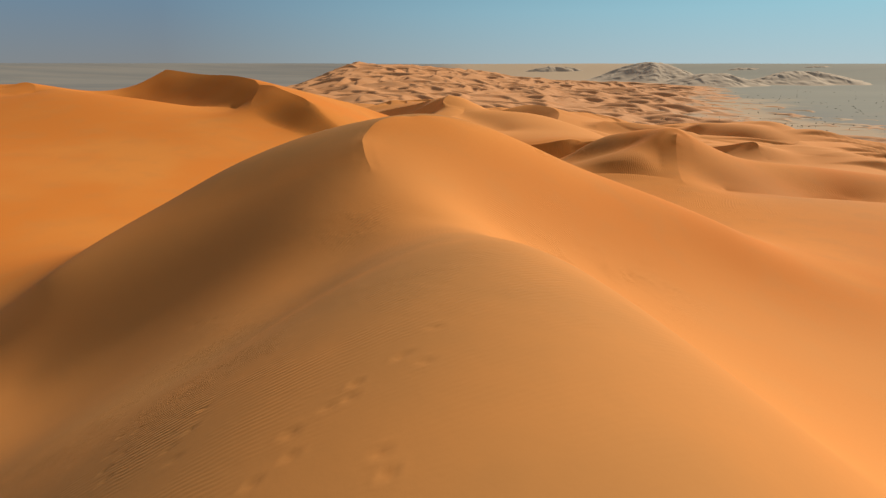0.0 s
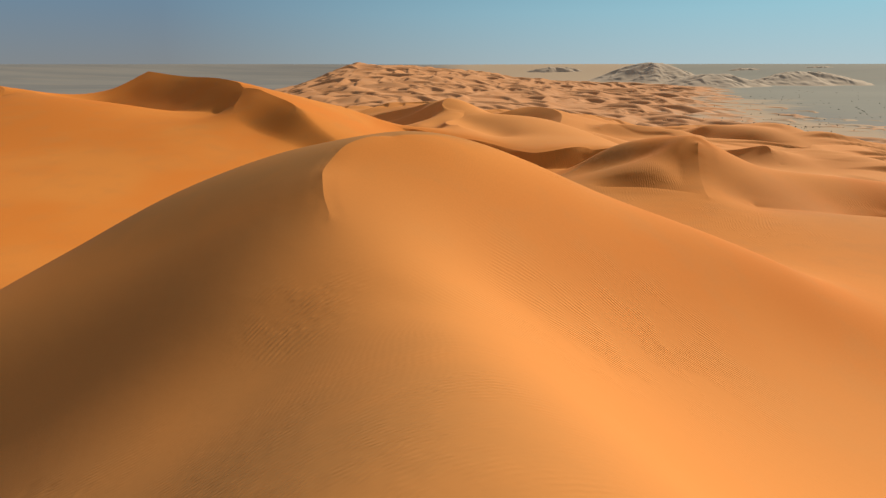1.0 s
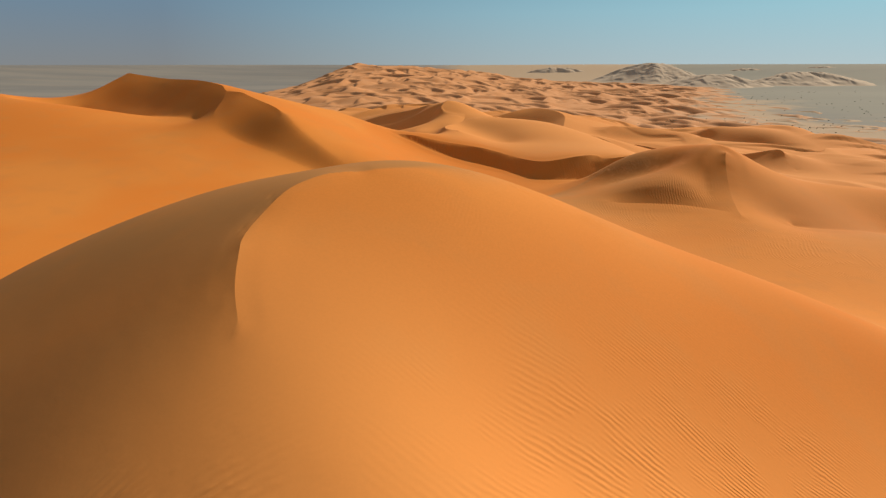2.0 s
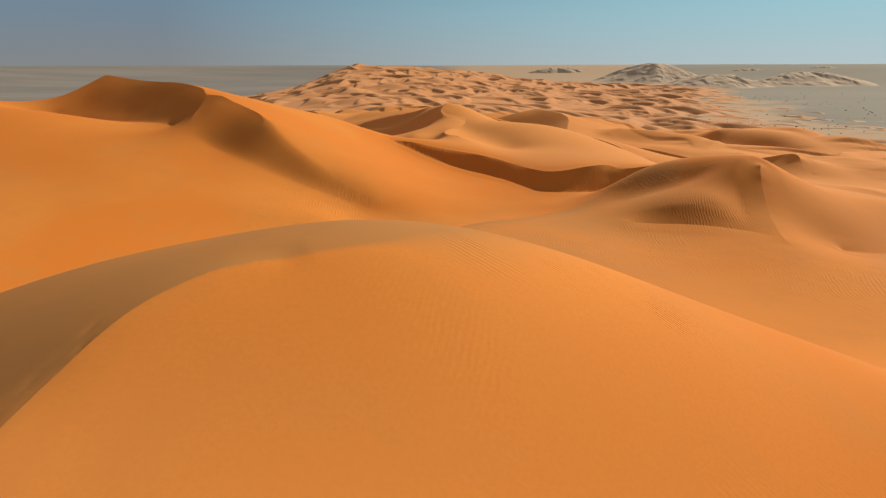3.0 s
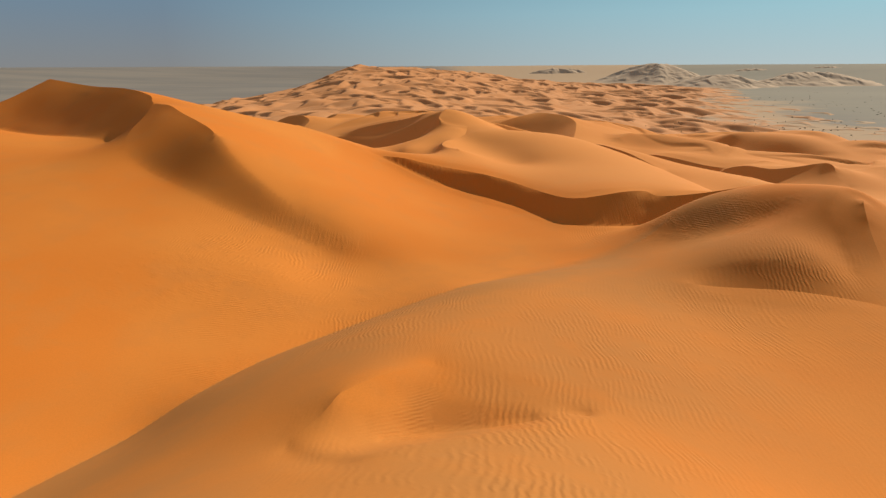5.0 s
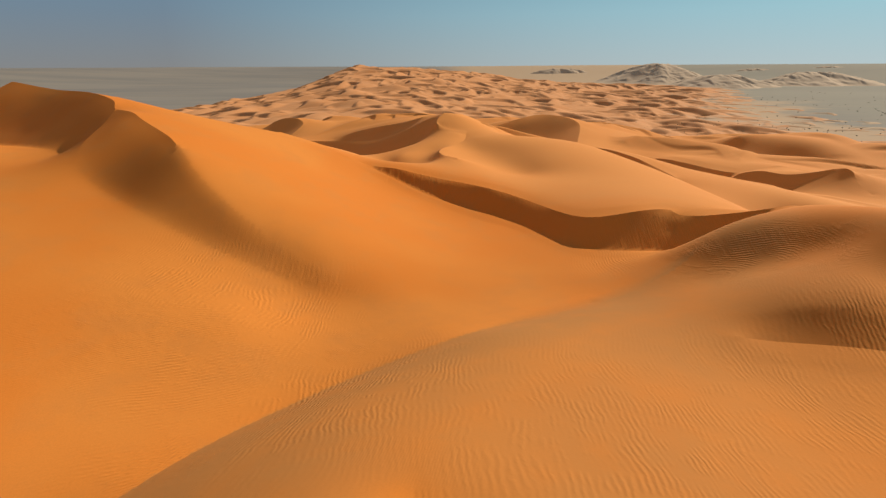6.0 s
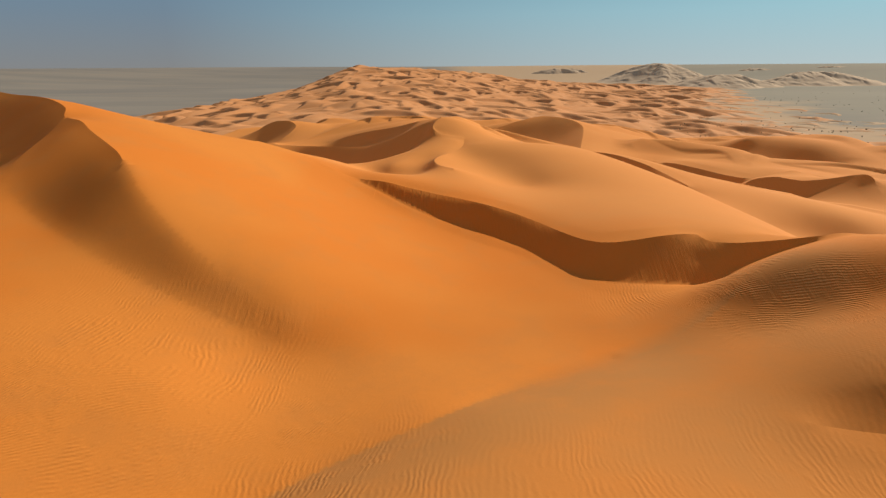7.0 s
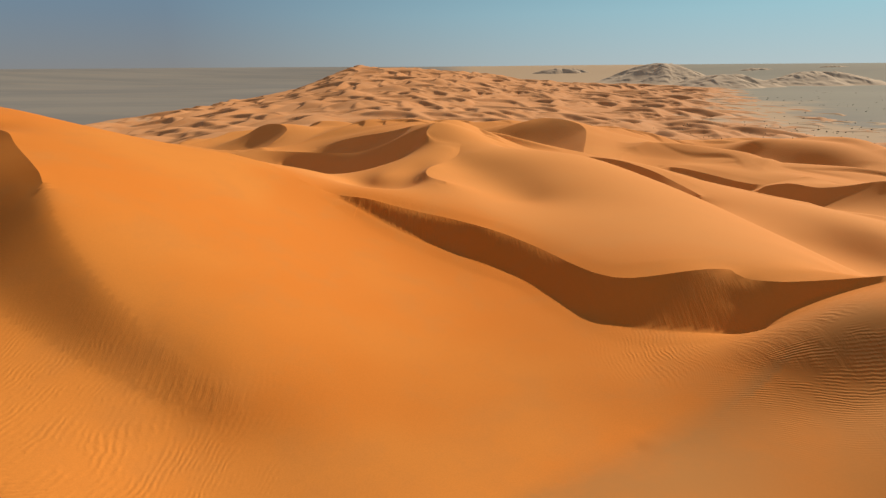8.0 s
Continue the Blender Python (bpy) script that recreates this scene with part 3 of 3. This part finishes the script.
def raise_dunes(dune_sets):
    def sampled(kinds, step):
        return np.vstack([spread(p, step) for lines in dune_sets for kind, p in lines if kind in kinds])

    h, before = None, None
    for stride, rounds in ((32, 300), (16, 500), (8, 800), (4, 700), (2, 500), (1, 60)):
        ix, iy = [np.unique(np.r_[np.arange(0, len(a), stride), len(a) - 1]) for a in (XS, YS)]
        xs, ys = XS[ix], YS[iy]
        base = massif(*np.meshgrid(xs, ys))
        h = base.copy() if h is None else resample(h, before, (xs, ys))
        h[[0, -1]], h[:, [0, -1]] = base[[0, -1]], base[:, [0, -1]]
        h = SandSheet(xs, ys, sampled(("sharp", "firm"), 0.25), sampled(("soft",), 1.0)).rest(h, rounds)
        before = (xs, ys)
    # draw the grid onto the crests and feet, and let the sand beside them follow
    sharp, firm = sampled(("sharp",), 0.06), sampled(("firm",), 0.08)
    x, y = GX.copy(), GY.copy()
    on_line, on_crest = np.zeros(h.shape, bool), np.zeros(h.shape, bool)
    for line, marks in ((firm, (on_line,)), (sharp, (on_line, on_crest))):
        j, i = nearest(YS, line[:, 1]), nearest(XS, line[:, 0])
        # where the line steps from node to node across a cell's corner, the node between belongs to it too
        slant = np.flatnonzero((np.abs(np.diff(j)) == 1) & (np.abs(np.diff(i)) == 1))
        line = np.vstack([line, (line[slant] + line[slant + 1]) / 2])
        j, i = np.r_[j, j[slant]], np.r_[i, i[slant + 1]]
        off = (line[:, 0] - XS[i]) ** 2 + (line[:, 1] - YS[j]) ** 2
        for k in np.argsort(-off):
            x[j[k], i[k]], y[j[k], i[k]], h[j[k], i[k]] = line[k]
        for mark in marks:
            mark[j, i] = True
    dx, dy = x - GX, y - GY
    for shift in (dx, dy):
        soften(shift, on_line, 5, XS, YS)
    x, y = GX + dx, GY + dy
    band = on_line.copy()
    for _ in range(6):
        band[1:-1, 1:-1] |= band[2:, 1:-1] | band[:-2, 1:-1] | band[1:-1, 2:] | band[1:-1, :-2]
    free = band[1:-1, 1:-1] & ~on_line[1:-1, 1:-1]
    return x, y, settle(x, y, h, free, 120), on_crest


TENSION = 1 / 18.0 ** 2


def soften(h, fixed, rounds, xs, ys):
    """Rounds the values off, but for the fixed ones."""
    ex, wx = (1 / np.diff(xs))[None, 1:], (1 / np.diff(xs))[None, :-1]
    ny, sy = (1 / np.diff(ys))[1:, None], (1 / np.diff(ys))[:-1, None]
    gain = np.where(fixed[1:-1, 1:-1], 0, 0.7)
    for _ in range(rounds):
        mean = ((h[1:-1, 2:] * ex + h[1:-1, :-2] * wx) / (ex + wx) + (h[2:, 1:-1] * ny + h[:-2, 1:-1] * sy) / (ny + sy)) / 2
        h[1:-1, 1:-1] += gain * (mean - h[1:-1, 1:-1])
    return h


def settle(x, y, h, free, rounds):
    """Evens the free heights of a bent grid out, so that flat slopes stay flat."""
    corner = [(x[:-1, :-1], y[:-1, :-1]), (x[:-1, 1:], y[:-1, 1:]), (x[1:, 1:], y[1:, 1:]), (x[1:, :-1], y[1:, :-1])]

    def cot(p, q, r):
        ax, ay, bx, by = corner[q][0] - corner[p][0], corner[q][1] - corner[p][1], corner[r][0] - corner[p][0], corner[r][1] - corner[p][1]
        return (ax * bx + ay * by) / np.maximum(np.abs(ax * by - ay * bx), 1e-4)

    east, north = np.zeros((h.shape[0], h.shape[1] - 1)), np.zeros((h.shape[0] - 1, h.shape[1]))
    east[:-1] += cot(2, 0, 1) + cot(3, 0, 1)
    east[1:] += cot(0, 2, 3) + cot(1, 2, 3)
    north[:, 1:] += cot(0, 1, 2) + cot(3, 1, 2)
    north[:, :-1] += cot(2, 3, 0) + cot(1, 0, 3)
    rising, falling = cot(1, 0, 2) + cot(3, 0, 2), cot(0, 1, 3) + cot(2, 1, 3)
    east, north, rising, falling = [np.clip(w, 0.0, 30.0) + 1e-3 for w in (east, north, rising, falling)]
    sides = [(east[1:-1, 1:], 1, 2), (east[1:-1, :-1], 1, 0), (north[1:, 1:-1], 2, 1), (north[:-1, 1:-1], 0, 1),
             (rising[1:, 1:], 2, 2), (rising[:-1, :-1], 0, 0), (falling[:-1, 1:], 0, 2), (falling[1:, :-1], 2, 0)]
    total = sum(w for w, _, _ in sides)
    rows, cols = h.shape[0] - 2, h.shape[1] - 2
    for _ in range(rounds):
        mean = sum(w * h[a:a + rows, c:c + cols] for w, a, c in sides) / total
        h[1:-1, 1:-1] += np.where(free, 0.85 * (mean - h[1:-1, 1:-1]), 0)
    return h


def resample(h, old, fresh):
    """Heights of one grid at the lines of another, linear between them."""
    (xa, ya), (xb, yb) = old, fresh
    i = np.clip(np.searchsorted(xa, xb) - 1, 0, len(xa) - 2)
    s = (xb - xa[i]) / (xa[i + 1] - xa[i])
    rows = h[:, i] * (1 - s) + h[:, i + 1] * s
    j = np.clip(np.searchsorted(ya, yb) - 1, 0, len(ya) - 2)
    s = ((yb - ya[j]) / (ya[j + 1] - ya[j]))[:, None]
    return rows[j] * (1 - s) + rows[j + 1] * s


DUNES = [
    ("tall orange sand dune with a sharp curved crest", main_lines),
    ("low rippled spur of tan sand with footprints", spur_lines),
    ("brown-shaded sand dune with a pointed ridge", right_lines),
    ("long sand dune with a notched crest and dark slip face", notch_lines),
    ("big sand dune with a broad dark slip face", big_lines),
    ("wide smooth flank of lit orange sand", flank_lines),
    ("sand dune with an S-shaped crest", crescent_lines),
    ("rounded sand dune with one sharp edge", beyond_lines),
    ("low sand dune with a narrow shaded step", terrace_lines),
    ("low sand dune with a thin dark ledge", ledge_lines),
    ("saddle-shaped sand dune with a hollow", saddle_lines),
    ("low gentle sand dune beside the valley", low_lines),
    ("outer sand dune at the edge of the plain", outer_lines),
    ("small crescent-shaped sand dune", bump_lines),
]
HX, HY, HZ, CREST = raise_dunes([lines for _, lines in DUNES])

# which dune each patch of sand belongs to, and how far it lies from that dune's lines
far2, owner = np.full(GX.shape, 1e9), np.zeros(GX.shape, int)
for k, (_, lines) in enumerate(DUNES):
    for px, py, _ in np.vstack([spread(p, 5.0) for _, p in lines]):
        gap = (GX - px) ** 2 + (GY - py) ** 2
        closer = gap < far2
        far2, owner = np.where(closer, gap, far2), np.where(closer, k, owner)
edge = smooth(0, 30, np.minimum(np.minimum(GX + 240, 340 - GX), np.minimum(GY + 90, 520 - GY)))
open_sand = smooth(14, 40, np.sqrt(far2)) * smooth(190, 300, GY + 0.3 * np.abs(GX - 30)) * edge
HZ = HZ + open_sand * barchans(GX, GY, 260, (-220, 330, 210, 510), (14, 34), 17, radians(215))

# where the wind has rippled the sand: x, y, reach, lay of the ripples
RIPPLED = [(5, 62, 6, 0), (9, 58, 6, 0), (2, 58, 5, 0), (-5, 11, 5, -2), (2, 71, 4, -1), (8, 69, 9, 0), (14, 82, 12, 0), (24, 88, 8, 0),
           (-4, 90, 9, 0), (-13, 101, 9, 0), (-22, 104, 8, 0), (-6, 99, 5, -1), (-14, 84, 5, -1)]
RIPPLED += [(-2, 14, 6, -2), (0, 12, 4, -2), (-4, 18, 5, -2), (2.5, 45, 1.6, 1), (4.2, 45.6, 1.6, 1), (6.2, 46, 1.8, 1), (8.2, 45.2, 2, 1), (-16, 97, 10, -1), (-24, 98, 9, -1), (30, 110, 6, 1), (35, 107, 6, 1), (70, 92, 9, 0), (7, 30, 5, 1), (12, 33, 5, 1), (-4.2, 27, 2.2, -1), (-10, 12, 5, -2), (-8, 17, 5, -2), (-1, 16, 4, -2), (1, 20, 3, -2), (35, 95.5, 5, 0),
           (22, 118, 4, 0), (31, 114, 4, 0), (75, 94, 14, 0), (60, 88, 10, 0), (-9, 53, 4, -1), (44, 78, 12, 0)]
rippled, lay, weight = np.zeros(GX.shape), np.zeros(GX.shape), np.full(GX.shape, 1e-9)
for px, py, reach, way in RIPPLED:
    near = np.exp(-((GX - px) ** 2 + (GY - py) ** 2) / reach ** 2 * 1.2)
    lay, weight = lay + way * near ** 2, weight + near ** 2
    rippled = np.maximum(rippled, near)
lay = lay / weight
# where coarse grains and painted-in shade dull the sand: x, y, reach, amount
COARSE_AND_SHADE = [(-2, 12, 7, 0.95), (-3, 18, 6, 0.9), (0, 17, 4, 0.7), (1, 10, 5, 0.85), (-4, 22, 5, 0.6), (-1, 22, 4, 0.5), (0, 8, 6, 0.8), (0, 14, 5, 0.6), (1, 3, 6, 0.8), (-7, 6, 7, 1), (-9, 15, 8, 1), (-3, 14, 5, 0.7), (-12, 50, 9, 0.9), (-6, 55, 9, 1), (-12, 63, 9, 1), (5, 64, 11, 0.85), (12, 80, 14, 0.7),
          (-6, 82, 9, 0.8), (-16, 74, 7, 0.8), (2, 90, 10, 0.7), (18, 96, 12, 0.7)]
# with shade on the apron's rim and hollow's back wall, lit wall kept clear
COARSE_AND_SHADE += [(30, 103, 9, 0.7), (33, 112, 6, 0.8), (60, 90, 14, 0.5), (-12, 30, 10, 0.2), (-14.5, 78.5, 4, 0.9), (-8, 87, 4, 0.9), (-1, 93.5, 3.5, 0.9), (4, 97, 3, 0.9),
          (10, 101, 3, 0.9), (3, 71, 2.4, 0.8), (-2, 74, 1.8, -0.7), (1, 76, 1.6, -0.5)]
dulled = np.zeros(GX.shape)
for px, py, reach, amount in COARSE_AND_SHADE:
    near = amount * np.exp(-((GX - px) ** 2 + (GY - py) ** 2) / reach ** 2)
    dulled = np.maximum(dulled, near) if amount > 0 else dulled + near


def signed_gap(line, low, high):
    """How far the grid's nodes in a box lie from a line: to its left positive, to its right negative."""
    box = np.ix_((YS > low[1]) & (YS < high[1]), (XS > low[0]) & (XS < high[0]))
    px, py = GX[box], GY[box]
    gap, side = np.full(px.shape, 1e9), np.zeros(px.shape)
    path = spread(line, 0.5)
    for (ax, ay, _), (bx, by, _) in zip(path, path[1:]):
        d2 = (px - ax) ** 2 + (py - ay) ** 2
        turn = (bx - ax) * (py - ay) - (by - ay) * (px - ax)
        side, gap = np.where(d2 < gap, turn / np.hypot(bx - ax, by - ay), side), np.minimum(d2, gap)
    return box, np.where(np.abs(side) < 1, side, np.sign(side) * np.sqrt(gap))


# dull apron with painted shade, up to the crease against the clean orange flank
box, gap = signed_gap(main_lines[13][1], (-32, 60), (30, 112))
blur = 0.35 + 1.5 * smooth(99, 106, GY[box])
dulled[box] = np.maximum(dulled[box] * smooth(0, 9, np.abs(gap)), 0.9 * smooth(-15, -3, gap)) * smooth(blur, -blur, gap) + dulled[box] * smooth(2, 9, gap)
# the shade behind the tall dune's crest is painted into its back too
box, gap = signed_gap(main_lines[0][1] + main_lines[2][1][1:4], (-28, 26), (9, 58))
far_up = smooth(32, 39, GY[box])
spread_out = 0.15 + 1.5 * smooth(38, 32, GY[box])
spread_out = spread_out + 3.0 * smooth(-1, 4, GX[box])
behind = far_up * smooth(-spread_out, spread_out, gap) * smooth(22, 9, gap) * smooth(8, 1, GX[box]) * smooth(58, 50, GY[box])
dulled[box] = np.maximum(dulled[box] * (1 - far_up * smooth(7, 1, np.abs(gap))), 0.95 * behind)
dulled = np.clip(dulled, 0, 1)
golden = 0.6 * smooth(44, 30, GY) + 0.7 * smooth(-1, 14, GY - np.interp(GX, [-80, -27, -9, 9, 21, 36], [200, 158, 152, 145, 128, 122]))
# footprints on the spur and over the crest: start, end, number of steps
rng = np.random.default_rng(2)
tracks = [((-0.3, 8.2), (-0.5, 6.9), 3), ((-0.8, 7.2), (-1.9, 6.0), 4), ((-1.8, 6.3), (-2.2, 5.0), 4), ((-0.9, 5.0), (-0.4, 4.6), 2), ((-4.6, 8.2), (-4.2, 6.4), 5),
          ((-6.9, 9.9), (-5.4, 6.4), 8), ((-11.9, 22.3), (-8.8, 21.2), 12), ((-7.6, 13.5), (-6.2, 17.5), 9), ((-5.6, 36.2), (-5.3, 38.6), 6)]
for (ax, ay), (bx, by), count in tracks:
    for k in range(count):
        s = k / (count - 1)
        side = 0.14 * (-1) ** k
        px, py = ax + (bx - ax) * s + side + rng.normal(0, 0.06), ay + (by - ay) * s + rng.normal(0, 0.08)
        near = np.ix_(np.abs(YS - py) < 1.2, np.abs(XS - px) < 1.2)
        r2 = ((HX[near] - px) / 0.065) ** 2 + ((HY[near] - py) / 0.09) ** 2
        HZ[near] -= 0.042 * np.exp(-r2) - 0.011 * np.exp(-(np.sqrt(r2) - 1.7) ** 2 * 3)
slope = np.hypot(np.gradient(HZ, axis=1) / np.gradient(GX, axis=1), np.gradient(HZ, axis=0) / np.gradient(GY, axis=0))
slipping = smooth(0.48, 0.6, slope) * smooth(100, 112, GY) * smooth(-26, -8, GX)
near_quads = quads_of(HX.shape)
owner = owner[:-1, :-1]
# the steep lee faces, evened out so that each hangs together
lee = smooth(0.5, 0.62, slope) * (np.gradient(HZ, axis=0) > 0)
for _ in range(3):
    lee[1:-1, 1:-1] = (2 * lee[1:-1, 1:-1] + lee[2:, 1:-1] + lee[:-2, 1:-1] + lee[1:-1, 2:] + lee[1:-1, :-2]) / 6
lee = (lee[:-1, :-1] + lee[1:, 1:] > 1.0) & (GY[:-1, :-1] > 90)


def patches(mask, least):
    """The connected patches of a mask that have so many cells at least."""
    todo, found = set(map(tuple, np.argwhere(mask))), []
    while todo:
        heap, patch = [todo.pop()], []
        while heap:
            j, i = heap.pop()
            patch.append((j, i))
            for cell in ((j + 1, i), (j - 1, i), (j, i + 1), (j, i - 1)):
                if cell in todo:
                    todo.remove(cell)
                    heap.append(cell)
        if len(patch) >= least:
            part = np.zeros(mask.shape, bool)
            part[tuple(np.array(patch).T)] = True
            found.append(part)
    return found


# the normals of the whole sand, so that no seam shows where its pieces meet
whole_sand = sheet("whole_sand", HX, HY, HZ, near_quads.reshape(-1, 4), CREST, SAND)
NORMALS = np.zeros(near_quads.size * 3, np.float32)
whole_sand.data.corner_normals.foreach_get("vector", NORMALS)
NORMALS = NORMALS.reshape(*near_quads.shape[:2], 4, 3)
bpy.data.meshes.remove(whole_sand.data)
# the sand lies softly round the big dune's tail, away from its crest
mean = np.stack([np.bincount(near_quads.ravel(), NORMALS[..., axis].ravel(), HX.size) for axis in range(3)], -1).reshape(*HX.shape, 3)
mean /= np.maximum(np.linalg.norm(mean, axis=-1, keepdims=True), 1e-6)
hard = CREST.copy()
for _ in range(3):
    hard[1:-1, 1:-1] |= hard[2:, 1:-1] | hard[:-2, 1:-1] | hard[1:-1, 2:] | hard[1:-1, :-2]
tail = (smooth(-4, -12, GX) * smooth(-62, -52, GX) * smooth(102, 106, GY) * smooth(140, 134, GY) * ~hard)[..., None]
for _ in range(9):
    mean[1:-1, 1:-1] = (2 * mean[1:-1, 1:-1] + mean[2:, 1:-1] + mean[:-2, 1:-1] + mean[1:-1, 2:] + mean[1:-1, :-2]) / 6
tail, mean = tail.reshape(-1, 1)[near_quads], mean.reshape(-1, 3)[near_quads]
NORMALS = NORMALS * (1 - tail) + mean * tail
NORMALS /= np.linalg.norm(NORMALS, axis=-1, keepdims=True)
fields = (("ripple", rippled), ("ripple_lay", lay), ("coarse_and_shade", dulled), ("golden", golden), ("slip", slipping))
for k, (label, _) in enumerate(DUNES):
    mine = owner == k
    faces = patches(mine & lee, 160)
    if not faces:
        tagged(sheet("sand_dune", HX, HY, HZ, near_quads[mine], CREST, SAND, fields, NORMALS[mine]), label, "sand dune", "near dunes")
        continue
    dune = tagged(new("sand_dune"), label, "sand dune", "near dunes")
    dune.location = (GX[:-1, :-1][mine].mean(), GY[:-1, :-1][mine].mean(), HZ[:-1, :-1][mine].min())
    parts = [("windward_slope", mine & ~np.any(faces, axis=0))] + [("slip_face", face) for face in faces]
    for name, cells in parts:
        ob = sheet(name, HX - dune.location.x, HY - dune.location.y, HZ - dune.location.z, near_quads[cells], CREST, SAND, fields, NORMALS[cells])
        ob.parent = dune
        if name == "slip_face":
            tagged(ob, "steep shaded face of loose brown sand")

# ---- the dune field behind, the plain and the far hills ----
fx, fy = np.meshgrid(steps((-1300, 12), (-700, 3.6), (900, 3.6), (1800, 9)), steps((-400, 25), (300, 3.4), (1300, 3.6), (3400, 9)))
fz = massif(fx, fy)
small = barchans(fx, fy, 1300, (-900, 1300, 330, 2900), (17, 46), 5, radians(215))
small = np.maximum(small, 0.8 * barchans(fx, fy, 1300, (-300, 1700, 350, 2400), (8, 20), 6, radians(215)))
cover = smooth(0.4, 5, fz - PLAIN_Z) * smooth(330, 560, fy + 0.35 * np.abs(fx))
fz = fz + small * cover + 2.5 * np.sin(fx * 0.021 + 2 * np.sin(fy * 0.013)) * np.sin(fy * 0.017) * cover
inside = smooth(0, 40, np.minimum(np.minimum(fx + 240, 340 - fx), np.minimum(fy + 90, 520 - fy)))
fz = fz - 14 * inside - 3 * (1 - smooth(0.5, 4, fz - PLAIN_Z))
# lone low dunes where the field runs out over the plain
lone = 0.6 * barchans(fx, fy, 300, (120, 900, 480, 1900), (9, 22), 8, radians(215))
fz = np.where(lone > 0.3, np.maximum(fz, PLAIN_Z - 0.5 + lone), fz)
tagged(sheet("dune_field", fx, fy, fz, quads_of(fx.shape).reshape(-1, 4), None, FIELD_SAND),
       "wide field of small crescent dunes of orange sand, paled by painted haze", "dune field", kind="stuff")

gx, gy = np.meshgrid(steps((-4900, 160), (-1500, 60), (1500, 60), (4900, 160)), steps((-4000, 200), (0, 60), (2500, 60), (4990, 100)))
gz = PLAIN_Z + 98 * smooth(3500, 5200, np.hypot(gx, gy)) + 1.2 * np.sin(gx * 0.004 + np.sin(gy * 0.003)) * np.sin(gy * 0.005)
tagged(sheet("ground", gx, gy, gz, quads_of(gx.shape).reshape(-1, 4), None, PLAIN), "flat grey-tan gravel plain with pale streaks", "ground", kind="structure")


def far_hill(cx, cy, wide, deep, high, seed):
    x, y = np.meshgrid(np.arange(cx - 1.5 * wide, cx + 1.5 * wide, 5.0), np.arange(cy - 1.6 * deep, cy + 1.6 * deep, 5.5))
    u, v = (x - cx) / wide, (y - cy) / deep
    edge = 0.12 * np.sin(3 * np.arctan2(v, u) + seed) + 0.07 * np.sin(7 * np.arctan2(v, u) + 2 * seed)
    body = smooth(1.25, 0.0, np.sqrt(u * u + v * v) + edge)
    z = PLAIN_Z - 3 + (high + 3) * body
    box = (cx - 1.2 * wide, cx + 1.2 * wide, cy - 1.2 * deep, cy + 1.2 * deep)
    z += barchans(x, y, int(wide * deep / 260), box, (14, 32), seed, radians(215)) * 0.75 * smooth(0.02, 0.25, body)
    return tagged(sheet("sand_hill", x, y, z, quads_of(x.shape).reshape(-1, 4), None, HAZED_SAND),
                  "distant hill of heaped sand dunes, paled by painted haze", "sand hill", "far hills")


far_hill(1280, 3400, 330, 300, 105, 3)
far_hill(1330, 2750, 260, 170, 55, 4)
far_hill(1900, 2950, 330, 190, 62, 5)
far_hill(850, 4250, 330, 130, 74, 6)
far_hill(2150, 3950, 260, 120, 70, 7)
far_hill(2650, 3900, 330, 120, 80, 8)


# ---- shrubs on the plain ----
def shrub_mesh():
    rng = random.Random(4)
    bm = bmesh.new()
    for _ in range(46):
        turn, lean = rng.uniform(0, 2 * math.pi), rng.uniform(0.1, 1.25)
        reach = rng.uniform(0.6, 1.5)
        tip = Vector((math.cos(turn) * math.sin(lean), math.sin(turn) * math.sin(lean), math.cos(lean) * 0.8)) * reach
        side = Vector((-math.sin(turn), math.cos(turn), 0.2)) * rng.uniform(0.12, 0.3)
        root = tip * 0.25
        middle = tip * 0.7
        bm.faces.new([bm.verts.new(v) for v in (root, middle - side, tip, middle + side)])
    mesh = bpy.data.meshes.new("desert_shrub")
    bm.to_mesh(mesh)
    bm.free()
    mesh.materials.append(SHRUB)
    return mesh


leaf = Nodes("shrub_leaves")
leaf.put(leaf.mix(leaf.noise(2.0), rgba(0.05, 0.06, 0.03), rgba(0.10, 0.10, 0.05)), leaf.shader.inputs["Base Color"])
leaf.put(0.85, leaf.shader.inputs["Roughness"])
SHRUB = leaf.material
shrub = tagged(new("desert_shrub", shrub_mesh()), "small dark green shrub on the gravel plain", "shrub", "shrubs on the plain")
shrub.matrix_world = Matrix.Translation((640, 1010, PLAIN_Z)) @ Matrix.Diagonal((2.2, 2.2, 1.8, 1))
place = random.Random(9)
for _ in range(170):
    y = place.uniform(900, 2300)
    x = y * place.uniform(0.42, 0.85)
    copy_thing(shrub, Matrix.LocRotScale((x, y, PLAIN_Z - 0.1), Euler((0, 0, place.uniform(0, 6.28))), Vector((1, 1, 1)) * place.uniform(0.35, 1.0)))
for _ in range(110):
    y = place.uniform(560, 1150)
    x = y * place.uniform(0.3, 0.72)
    z = max(PLAIN_Z, fz[np.searchsorted(fy[:, 0], y), np.searchsorted(fx[0], x)])
    copy_thing(shrub, Matrix.LocRotScale((x, y, z - 0.1), Euler((0, 0, place.uniform(0, 6.28))), Vector((1, 1, 1)) * place.uniform(0.25, 0.7)))
